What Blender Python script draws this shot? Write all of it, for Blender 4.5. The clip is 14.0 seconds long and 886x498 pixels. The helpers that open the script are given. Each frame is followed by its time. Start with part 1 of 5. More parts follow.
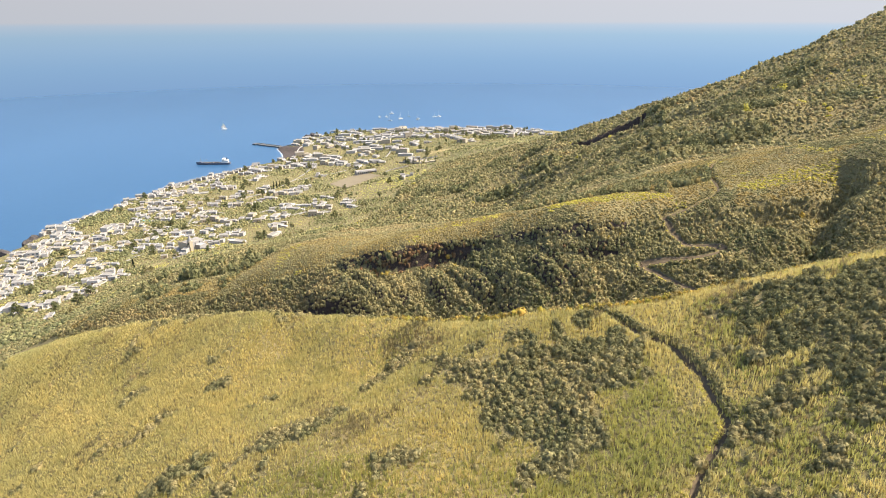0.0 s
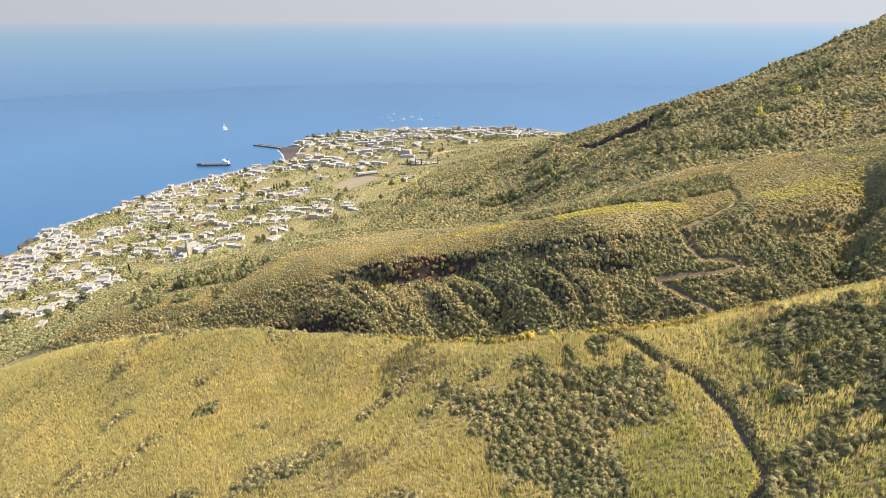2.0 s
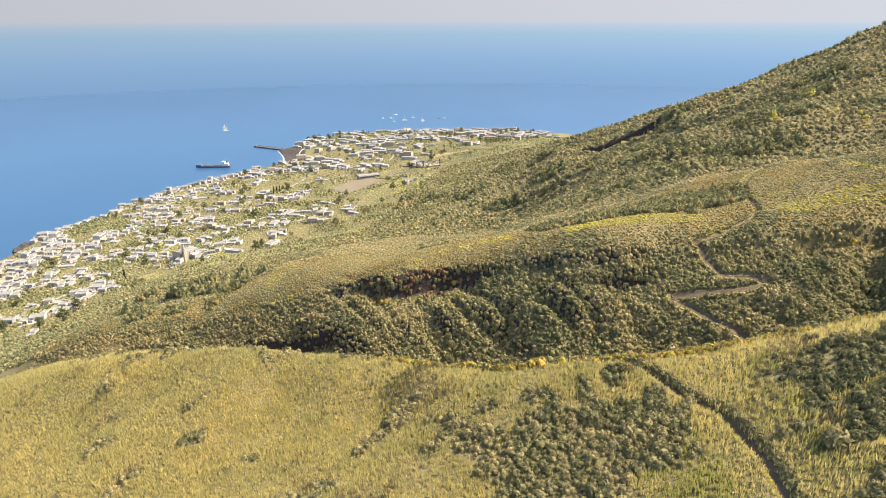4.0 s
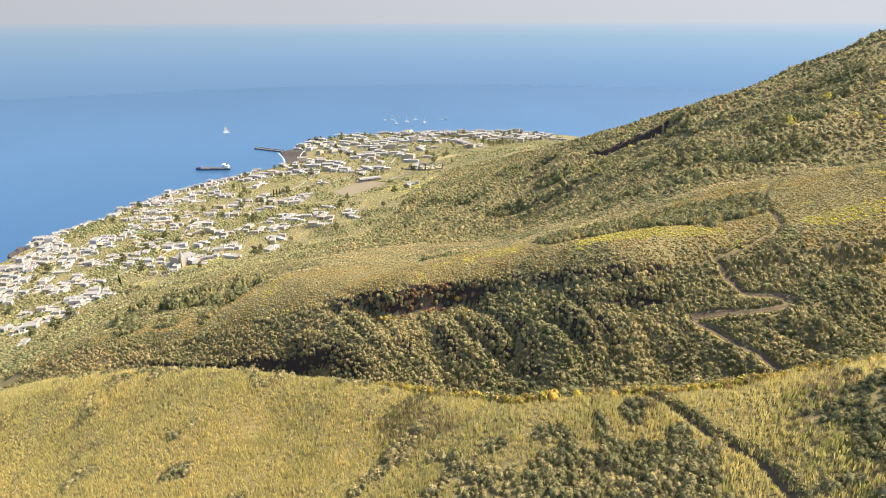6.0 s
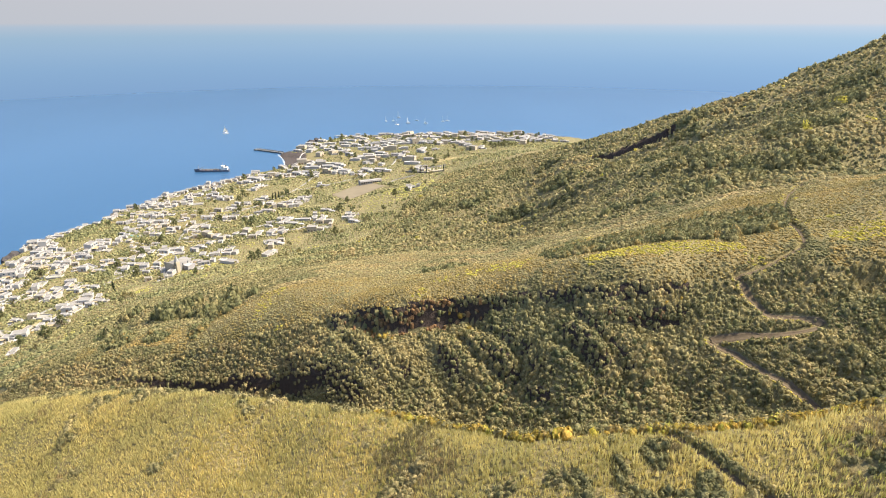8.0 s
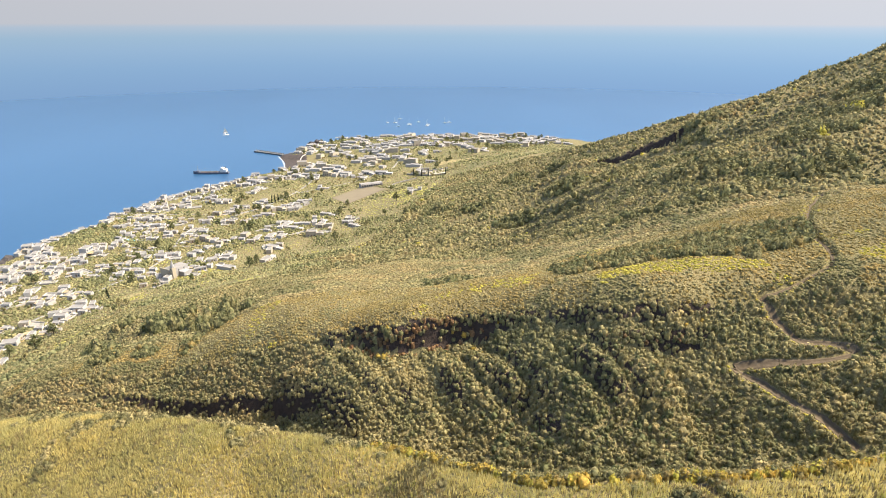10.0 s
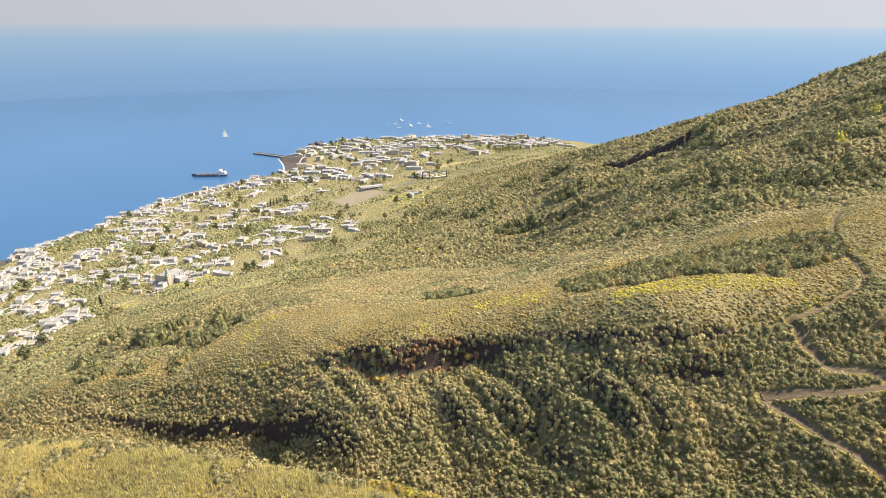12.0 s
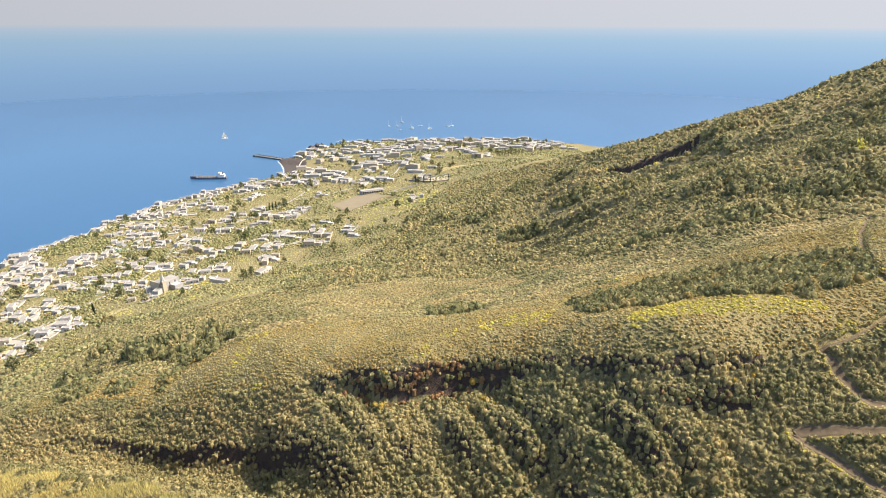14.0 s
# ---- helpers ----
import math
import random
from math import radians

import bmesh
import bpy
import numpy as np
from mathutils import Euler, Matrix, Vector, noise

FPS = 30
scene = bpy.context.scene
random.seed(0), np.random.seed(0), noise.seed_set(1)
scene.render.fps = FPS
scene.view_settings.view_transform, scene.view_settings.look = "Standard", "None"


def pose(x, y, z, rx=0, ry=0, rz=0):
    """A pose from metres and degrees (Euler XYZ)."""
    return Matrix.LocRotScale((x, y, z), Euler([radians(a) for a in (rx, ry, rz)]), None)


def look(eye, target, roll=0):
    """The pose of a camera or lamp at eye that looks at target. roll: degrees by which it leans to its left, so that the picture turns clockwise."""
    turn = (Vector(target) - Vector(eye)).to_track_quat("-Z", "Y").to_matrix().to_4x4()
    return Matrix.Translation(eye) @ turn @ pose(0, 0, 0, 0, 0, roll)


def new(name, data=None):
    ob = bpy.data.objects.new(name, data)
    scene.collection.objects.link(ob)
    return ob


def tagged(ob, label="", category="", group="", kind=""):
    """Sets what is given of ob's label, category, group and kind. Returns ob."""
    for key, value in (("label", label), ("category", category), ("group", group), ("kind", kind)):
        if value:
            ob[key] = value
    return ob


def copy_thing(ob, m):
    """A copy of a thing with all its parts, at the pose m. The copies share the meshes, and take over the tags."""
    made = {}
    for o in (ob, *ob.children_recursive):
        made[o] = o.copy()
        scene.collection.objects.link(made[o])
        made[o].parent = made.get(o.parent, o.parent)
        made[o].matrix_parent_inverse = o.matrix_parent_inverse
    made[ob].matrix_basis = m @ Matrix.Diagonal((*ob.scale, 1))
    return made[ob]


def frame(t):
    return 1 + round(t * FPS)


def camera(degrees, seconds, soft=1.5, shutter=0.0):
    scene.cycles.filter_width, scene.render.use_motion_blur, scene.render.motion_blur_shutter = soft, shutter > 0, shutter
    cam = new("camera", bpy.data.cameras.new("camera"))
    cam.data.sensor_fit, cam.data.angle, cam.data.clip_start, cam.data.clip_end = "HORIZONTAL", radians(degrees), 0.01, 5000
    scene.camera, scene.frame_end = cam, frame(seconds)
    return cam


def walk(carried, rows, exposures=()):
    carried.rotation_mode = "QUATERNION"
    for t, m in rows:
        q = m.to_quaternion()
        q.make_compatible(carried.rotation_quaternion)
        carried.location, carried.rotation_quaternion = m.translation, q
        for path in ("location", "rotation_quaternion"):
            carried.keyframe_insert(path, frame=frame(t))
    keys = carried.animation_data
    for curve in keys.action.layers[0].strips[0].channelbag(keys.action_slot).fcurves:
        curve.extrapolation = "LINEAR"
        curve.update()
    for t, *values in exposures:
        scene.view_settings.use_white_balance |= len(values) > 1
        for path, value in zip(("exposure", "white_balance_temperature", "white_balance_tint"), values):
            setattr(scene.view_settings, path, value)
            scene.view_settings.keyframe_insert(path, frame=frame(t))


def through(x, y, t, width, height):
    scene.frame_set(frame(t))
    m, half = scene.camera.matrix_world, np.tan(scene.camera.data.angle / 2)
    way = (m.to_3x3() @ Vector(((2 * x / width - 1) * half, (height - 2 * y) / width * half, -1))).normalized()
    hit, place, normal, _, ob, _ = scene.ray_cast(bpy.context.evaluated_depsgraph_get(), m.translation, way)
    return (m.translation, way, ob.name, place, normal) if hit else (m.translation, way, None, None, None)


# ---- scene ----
cam = camera(73.7, 14.0, soft=1.0)
PATH = [
    (0, (0.378, -1.412, 269.697), (0.378, 0.452, 268.973), -0.1),
    (0.5, (0.329, 2.306, 269.788), (0.326, 4.171, 269.063), -0.1),
    (1, (0.271, 6.02, 269.876), (0.266, 7.884, 269.151), -0.1),
    (1.5, (0.205, 9.73, 269.961), (0.198, 11.594, 269.236), -0.1),
    (2, (0.131, 13.434, 270.044), (0.123, 15.298, 269.319), -0.1),
    (2.5, (0.05, 17.134, 270.125), (0.039, 18.998, 269.4), -0.1),
    (3, (-0.041, 20.829, 270.203), (-0.053, 22.693, 269.478), -0.1),
    (5.5, (-0.613, 39.234, 270.555), (-0.632, 41.098, 269.831), -0.1),
    (6, (-0.751, 42.9, 270.618), (-0.772, 44.765, 269.895), -0.1),
    (6.5, (-0.898, 46.562, 270.679), (-0.92, 48.427, 269.956), -0.0),
    (7, (-1.053, 50.22, 270.737), (-1.076, 52.084, 270.014), -0.0),
    (7.5, (-1.216, 53.872, 270.793), (-1.24, 55.737, 270.07), -0.0),
    (8, (-1.388, 57.52, 270.846), (-1.412, 59.385, 270.124), -0.0),
    (10.5, (-2.366, 75.688, 271.075), (-2.395, 77.554, 270.356), 0.1),
    (11, (-2.586, 79.308, 271.113), (-2.615, 81.174, 270.395), 0.1),
    (11.5, (-2.814, 82.922, 271.149), (-2.844, 84.789, 270.431), 0.1),
    (12, (-3.05, 86.532, 271.183), (-3.081, 88.399, 270.465), 0.1),
    (12.5, (-3.294, 90.138, 271.213), (-3.326, 92.005, 270.497), 0.2),
    (13, (-3.547, 93.738, 271.242), (-3.58, 95.605, 270.526), 0.2),
    (13.5, (-3.807, 97.334, 271.268), (-3.841, 99.201, 270.553), 0.2),
    (14, (-4.076, 100.925, 271.291), (-4.11, 102.793, 270.577), 0.2),
]
walk(cam, [(t, look(eye, target, roll)) for t, eye, target, roll in PATH])

# ---- world, sun and exposure ----
SUN_TURN, SUN_HEIGHT = 83.0, 54.0   # degrees to the right of +y, degrees above the horizon
world = bpy.data.worlds.new("world")
scene.world = world
world.use_nodes = True
wn, wl = world.node_tree.nodes, world.node_tree.links
sky = wn.new("ShaderNodeTexSky")
sky.sky_type, sky.sun_disc = "NISHITA", False
sky.sun_elevation, sky.sun_rotation = radians(SUN_HEIGHT), radians(SUN_TURN)
sky.altitude, sky.air_density, sky.dust_density, sky.ozone_density = 0, 1.0, 1.2, 1.5
wn["Background"].inputs["Strength"].default_value = 0.13
wl.new(sky.outputs["Color"], wn["Background"].inputs["Color"])

sun_data = bpy.data.lights.new("sun", "SUN")
sun_data.energy, sun_data.angle, sun_data.color = 4.8, radians(0.6), (1.0, 0.90, 0.72)
sun = new("sun", sun_data)
_a, _e = radians(SUN_TURN), radians(SUN_HEIGHT)
sun.matrix_world = look((math.sin(_a) * math.cos(_e) * 900, math.cos(_a) * math.cos(_e) * 900, math.sin(_e) * 900), (0, 0, 0))
scene.view_settings.exposure = 1.3


# ---- materials ----
class Nodes:
    """A material's node tree, written shortly."""

    def __init__(self, name, rough=0.8, metal=0.0, spec=0.3):
        self.mat = bpy.data.materials.new(name)
        self.mat.use_nodes = True
        self.tree = self.mat.node_tree
        self.bsdf = self.tree.nodes["Principled BSDF"]
        self.bsdf.inputs["Roughness"].default_value = rough
        self.bsdf.inputs["Metallic"].default_value = metal
        self.bsdf.inputs["Specular IOR Level"].default_value = spec
        self.place = self.add("ShaderNodeTexCoord").outputs["Object"]

    def add(self, kind, **inputs):
        node = self.tree.nodes.new(kind)
        for key, value in inputs.items():
            self.put(node.inputs[key.replace("_", " ")], value)
        return node

    def put(self, socket, value):
        if isinstance(value, bpy.types.NodeSocket):
            self.tree.links.new(value, socket)
        else:
            socket.default_value = value

    def noise(self, size, detail=4.0, rough=0.55, place=None):
        n = self.add("ShaderNodeTexNoise", Vector=place or self.place, Scale=1.0 / size, Detail=detail, Roughness=rough)
        return n.outputs["Fac"]

    def world_place(self):
        return self.add("ShaderNodeNewGeometry").outputs["Position"]

    def ramp(self, fac, *stops):
        r = self.add("ShaderNodeValToRGB", Fac=fac)
        els = r.color_ramp.elements
        while len(els) < len(stops):
            els.new(0.5)
        for el, (at, col) in zip(els, stops):
            el.position, el.color = at, (*col, 1)
        return r.outputs["Color"]

    def mix(self, fac, a, b, how="MIX"):
        m = self.tree.nodes.new("ShaderNodeMix")
        m.data_type, m.blend_type = "RGBA", how
        for socket, value in ((m.inputs[0], fac), (m.inputs[6], a), (m.inputs[7], b)):
            self.put(socket, (*value, 1) if isinstance(value, tuple) and len(value) == 3 else value)
        return m.outputs[2]

    def island(self):
        return self.add("ShaderNodeNewGeometry").outputs["Random Per Island"]

    def random(self):
        return self.add("ShaderNodeObjectInfo").outputs["Random"]

    def colour(self, value):
        self.put(self.bsdf.inputs["Base Color"], (*value, 1) if isinstance(value, tuple) else value)
        return self

    def bump(self, fac, strength=0.4, depth=0.1):
        b = self.add("ShaderNodeBump", Height=fac, Strength=strength, Distance=depth)
        self.tree.links.new(b.outputs["Normal"], self.bsdf.inputs["Normal"])
        return self


def leafy(name, dark, mid, light, patch=22.0, through=0.25, uneven=1.0):
    """Foliage: each clump of leaves has its own shade, drifting from stand to stand."""
    n = Nodes(name, rough=0.75, spec=0.12)

    def shade(*c):
        return tuple(1 + (k - 1) * uneven for k in c)

    dark, light = (tuple(0.3 * a + 0.7 * m for a, m in zip(c, mid)) for c in (dark, light))
    one = n.ramp(n.island(), (0.0, dark), (0.5, mid), (1.0, light))
    stand = n.ramp(n.noise(patch, 3.0, place=n.world_place()), (0.3, shade(0.72, 0.78, 0.7)), (0.7, shade(1.2, 1.12, 1.0)))
    clump = n.ramp(n.noise(patch * 0.08, 1.0, place=n.world_place()), (0.36, shade(0.72, 0.74, 0.76)), (0.64, shade(1.26, 1.24, 1.20)))
    spray = n.ramp(n.noise(0.22, 2.0, 0.6, place=n.world_place()), (0.32, shade(0.80, 0.81, 0.82)), (0.68, shade(1.12, 1.12, 1.10)))
    col = n.mix(1.0, n.mix(1.0, n.mix(1.0, one, stand, "MULTIPLY"), clump, "MULTIPLY"), spray, "MULTIPLY")
    n.colour(col).bump(n.noise(0.3, 3.0, 0.7, place=n.world_place()), 0.8, 0.2)
    lit = n.add("ShaderNodeBsdfTranslucent", Color=col)
    both = n.add("ShaderNodeMixShader", Fac=through)
    out = n.tree.nodes["Material Output"]
    n.tree.links.new(n.bsdf.outputs[0], both.inputs[1])
    n.tree.links.new(lit.outputs[0], both.inputs[2])
    n.tree.links.new(both.outputs[0], out.inputs["Surface"])
    return n.mat


def plain(name, colour, rough=0.7, metal=0.0, grain=0.6, amount=0.18, spec=0.3):
    """A painted, plastered or weathered surface with fine grain and broad wear."""
    n = Nodes(name, rough, metal, spec)
    fine, broad = n.noise(grain * 0.2, 5.0, place=n.world_place()), n.noise(grain * 3, 3.0, place=n.world_place())
    lo, hi = tuple(c * (1 - amount) for c in colour), tuple(min(c * (1 + amount * 0.6), 0.95) for c in colour)
    c = n.mix(0.5, n.ramp(fine, (0.3, lo), (0.7, hi)), n.ramp(broad, (0.3, lo), (0.65, hi)))
    n.colour(c).bump(fine, 0.25, 0.03)
    return n.mat


M_DARK = leafy("dark_scrub", (0.112, 0.104, 0.052), (0.208, 0.189, 0.096), (0.315, 0.280, 0.146), 22, 0.3)
M_OLIVE = leafy("olive_scrub", (0.195, 0.168, 0.089), (0.326, 0.278, 0.147), (0.460, 0.390, 0.208), 22, 0.34)
M_BROWN = leafy("dry_scrub", (0.205, 0.162, 0.088), (0.318, 0.252, 0.132), (0.430, 0.344, 0.182), 22, 0.34)
M_LOW = leafy("low_dry_scrub", (0.205, 0.156, 0.066), (0.318, 0.245, 0.104), (0.420, 0.328, 0.144), 26, 0.42, 0.9)
M_GOLD = leafy("dry_grass", (0.46, 0.385, 0.160), (0.59, 0.495, 0.205), (0.70, 0.595, 0.255), 30, 0.5, 0.5)
M_GREEN = leafy("green_grass", (0.33, 0.305, 0.100), (0.45, 0.415, 0.140), (0.56, 0.515, 0.190), 18, 0.5, 0.5)
M_BROOM = leafy("broom_yellow", (0.34, 0.24, 0.060), (0.48, 0.34, 0.088), (0.60, 0.44, 0.125), 15, 0.45)
M_LEMON = leafy("lemon_broom", (0.38, 0.325, 0.066), (0.51, 0.440, 0.095), (0.62, 0.540, 0.140), 15, 0.5, 0.7)
M_RUST = leafy("withered_scrub", (0.180, 0.108, 0.062), (0.300, 0.180, 0.100), (0.400, 0.250, 0.140), 15, 0.4)
M_TREE = leafy("tree_leaves", (0.105, 0.108, 0.056), (0.190, 0.190, 0.098), (0.300, 0.285, 0.145), 40, 0.35)
M_GARDEN = leafy("garden_leaves", (0.195, 0.190, 0.100), (0.320, 0.300, 0.160), (0.450, 0.415, 0.225), 30, 0.4)
M_CYPRESS = leafy("cypress_leaves", (0.014, 0.022, 0.014), (0.026, 0.038, 0.022), (0.042, 0.055, 0.030), 40, 0.1)

_n = Nodes("volcanic_ground", 0.95, spec=0.1)
_w = _n.world_place()
_n.colour(_n.mix(_n.noise(9, 5, place=_w), _n.ramp(_n.noise(1.3, 6, 0.65, place=_w), (0.3, (0.125, 0.100, 0.047)), (0.7, (0.240, 0.190, 0.090))),
                 _n.ramp(_n.noise(40, 3, place=_w), (0.35, (0.205, 0.160, 0.076)), (0.65, (0.150, 0.132, 0.062)))))
_n.bump(_n.noise(0.8, 6, 0.7, place=_w), 0.9, 0.5)
M_GROUND = _n.mat

_n = Nodes("garden_soil", 0.95, spec=0.1)
_w = _n.world_place()
_n.colour(_n.mix(_n.noise(14, 4, place=_w), _n.ramp(_n.noise(2.0, 6, 0.65, place=_w), (0.3, (0.118, 0.100, 0.050)), (0.7, (0.205, 0.168, 0.085))),
                 _n.ramp(_n.noise(55, 3, place=_w), (0.35, (0.135, 0.126, 0.058)), (0.65, (0.225, 0.180, 0.092)))))
_n.bump(_n.noise(1.5, 6, 0.7, place=_w), 0.9, 0.8)
M_SOIL = _n.mat

_n = Nodes("bare_earth", 0.95, spec=0.1)
_w = _n.world_place()
_n.colour(_n.ramp(_n.noise(1.6, 6, 0.65, place=_w), (0.25, (0.075, 0.055, 0.036)), (0.75, (0.150, 0.112, 0.072)))).bump(_n.noise(0.4, 5, place=_w), 0.6, 0.1)
M_EARTH = _n.mat

_n = Nodes("lava_rock", 0.9, spec=0.2)
_w = _n.world_place()
_n.colour(_n.ramp(_n.noise(2.5, 7, 0.7, place=_w), (0.25, (0.030, 0.027, 0.028)), (0.75, (0.115, 0.098, 0.090)))).bump(_n.noise(1.2, 7, 0.7, place=_w), 1.0, 0.6)
M_ROCK = _n.mat

# reddish-brown rock, its colour darkened to carry the scarps' shade
_n = Nodes("shaded_red_rock", 0.9, spec=0.15)
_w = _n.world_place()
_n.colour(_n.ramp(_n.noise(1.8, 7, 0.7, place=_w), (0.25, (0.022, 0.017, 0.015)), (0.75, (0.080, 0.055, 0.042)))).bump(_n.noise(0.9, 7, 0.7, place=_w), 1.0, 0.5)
M_SHADED_REDROCK = _n.mat

_n = Nodes("black_sand", 0.9, spec=0.2)
_w = _n.world_place()
_n.colour(_n.ramp(_n.noise(5, 5, place=_w), (0.3, (0.045, 0.036, 0.032)), (0.7, (0.085, 0.066, 0.056)))).bump(_n.noise(0.7, 5, place=_w), 0.5, 0.1)
M_SAND = _n.mat

_n = Nodes("sea_water", 0.30, spec=0.5)
_w = _n.world_place()
_swell = _n.add("ShaderNodeMapping", Vector=_w, Scale=(1.0, 0.35, 1.0), Rotation=(0, 0, radians(25)))
_n.bsdf.inputs["IOR"].default_value = 1.33
_n.colour(_n.ramp(_n.noise(420, 3, place=_swell.outputs[0]), (0.35, (0.022, 0.066, 0.134)), (0.65, (0.027, 0.075, 0.150))))
_n.bump(_n.noise(7, 6, 0.6, place=_swell.outputs[0]), 0.2, 0.6)
M_SEA = _n.mat
M_FOAM = plain("foam", (0.36, 0.38, 0.39), 0.6, grain=1.5)

M_WHITE = plain("whitewash", (0.405, 0.372, 0.335), 0.85, grain=1.5, amount=0.12)
M_CREAM = plain("cream_plaster", (0.40, 0.335, 0.245), 0.85, grain=1.5, amount=0.15)
M_GREY = plain("grey_plaster", (0.31, 0.292, 0.28), 0.85, grain=1.5)
M_ROOF = plain("flat_roof_screed", (0.215, 0.197, 0.177), 0.9, grain=2.5, amount=0.22)
M_LANE = plain("lane_paving", (0.26, 0.24, 0.205), 0.9, grain=3, amount=0.2)
M_SHUTTER = plain("shutter_paint", (0.07, 0.11, 0.16), 0.6)
M_WOOD = plain("weathered_wood", (0.20, 0.13, 0.08), 0.8)
M_CANE = plain("cane_mat", (0.34, 0.26, 0.15), 0.9, grain=0.5, amount=0.3)
M_STONE = plain("grey_stone", (0.27, 0.245, 0.22), 0.9, grain=1.2, amount=0.35)
M_HULL = plain("ship_hull_paint", (0.105, 0.115, 0.145), 0.5)
M_DECK = plain("ship_deck_paint", (0.15, 0.10, 0.085), 0.7)
M_CONCRETE = plain("wet_concrete", (0.115, 0.110, 0.105), 0.85, grain=1.5, amount=0.3)
M_BARK = plain("bark", (0.10, 0.075, 0.05), 0.95, grain=0.5, amount=0.4)
M_POOL = Nodes("pool_water", 0.08, spec=0.5).colour((0.05, 0.36, 0.42)).mat
M_SAIL = plain("sail_cloth", (0.64, 0.61, 0.55), 0.8)
M_FIELD = plain("dry_field", (0.30, 0.235, 0.105), 0.95, grain=3, amount=0.3)
M_PITCH = plain("pitch_dirt", (0.175, 0.14, 0.09), 0.95, grain=4, amount=0.15)
M_GLASS = Nodes("window_glass", 0.08, spec=0.6).colour((0.03, 0.04, 0.05)).mat

# ---- the lie of the land: ridges, rims and stream beds as spines (x, y, z) ----
NEAR_RIM = [(175, 140, 232), (130, 160, 206), (86, 168, 190), (65, 169, 185), (49, 172, 181.5), (33, 172, 181), (18, 175, 176), (4, 190, 166.5),
            (-16, 205, 159), (-37, 215, 155), (-63, 225, 150.5), (-102, 240, 143), (-145, 262, 127), (-196, 280, 109), (-250, 300, 84)]
NEAR_SLOPE = [(72, 97, 189), (55, 99, 181), (40, 112, 173), (24, 119, 168), (-35, 136, 161), (-86, 149, 143), (-169, 199, 112), (86, 127, 196), (107, 142, 206),
              (40, 155, 179), (67, 156, 185), (76, 143, 189), (17, 178, 173), (-20, 179, 156), (-56, 199, 150), (-111, 222, 138), (-150, 223, 124),
              (112, 90, 210), (0, 80, 165), (-60, 90, 147), (-120, 120, 124), (-220, 220, 86), (-260, 150, 58), (160, 100, 236), (0, 10, 176), (-150, 20, 112), (130, 10, 228)]
STREAM = [(185, 178, 214), (140, 190, 186), (100, 192, 170), (60, 193, 160), (25, 206, 148), (-10, 220, 138), (-50, 238, 128), (-100, 259, 117),
          (-150, 283, 107), (-205, 299, 94), (-260, 325, 70)]
FAR_WALL = [(137, 226, 191), (100, 230, 183), (78, 226, 175), (118, 209, 181), (94, 206, 174), (59, 214, 162), (44, 228, 166), (24, 236, 157),
            (1, 252, 155), (-31, 250, 148), (-9, 240, 144), (-53, 256, 140)]
FAR_RIM = [(200, 240, 222), (153, 240, 200.5), (126, 239, 194), (93, 241, 189), (53, 244, 184.5), (24, 262, 174), (0, 270, 168), (-23, 268, 165),
           (-44, 277, 156), (-79, 288, 142), (-131, 305, 122), (-177, 312, 111), (-212, 316, 99), (-270, 345, 68)]
PLATEAU = [(98, 284, 191), (65, 292, 181), (89, 295, 186), (70, 318, 175), (130, 278, 200), (140, 258, 200), (-41, 300, 155), (7, 340, 151),
           (11, 361, 145), (-103, 375, 127), (-130, 358, 115), (-190, 391, 98), (-226, 389, 82), (-284, 410, 55), (-207, 370, 84)]
SPUR = [(300, 345, 236), (229, 350, 203), (182, 351, 196), (136, 348, 189.5), (108, 366, 175), (86, 380, 162), (57, 415, 141), (20, 440, 124), (-40, 470, 107), (-110, 500, 86)]
HOLLOW = [(185, 382, 191), (138, 408, 178), (105, 447, 155), (58, 480, 121), (0, 520, 98)]
UPPER_SLOPE = [(205, 414, 206), (224, 388, 204), (271, 437, 222), (238, 463, 212), (154, 481, 177), (207, 521, 187), (127, 533, 153), (37, 545, 98),
               (38, 661, 84), (113, 700, 114), (187, 640, 160), (59, 787, 78), (103, 917, 78), (330, 500, 246), (420, 450, 290)]
SKYLINE = [(690, 720, 350), (555, 796, 275), (440, 776, 228), (325, 742, 193), (237, 698, 176), (183, 712, 151), (172, 800, 126), (173, 900, 108), (230, 1200, 40), (380, 1100, 60), (520, 980, 130), (740, 940, 230)]
LOWLAND = [(-37, 590, 70), (-179, 661, 32), (-278, 612, 32), (-337, 493, 32), (-230, 500, 60), (-252, 675, 27), (-232, 744, 27), (-239, 916, 21), (-357, 750, 24), (-440, 770, 20),
           (-149, 900, 27), (-104, 955, 29), (-40, 1020, 34), (-450, 545, 20), (-405, 470, 24), (-370, 400, 34), (-73, 1312, 26), (-200, 1100, 20), (-250, 1400, 12),
           (50, 1400, 18), (0, 1150, 36), (70, 1040, 55), (120, 1250, 34), (200, 1420, 16), (-420, 330, 20), (-470, 150, 10), (-300, 1180, 12)]
COAST = [(-640, -200), (-600, 200), (-560, 480), (-528, 651), (-522, 720), (-517, 760), (-495, 815), (-487, 865), (-475, 925), (-445, 1005), (-396, 1070),
         (-371, 1118), (-340, 1148), (-326, 1195), (-343, 1256), (-371, 1318), (-346, 1341), (-331, 1452), (-307, 1540), (-216, 1581), (-128, 1610), (25, 1597),
         (173, 1560), (287, 1493), (420, 1330), (560, 1150), (760, 950), (1000, 800), (1000, -200)]

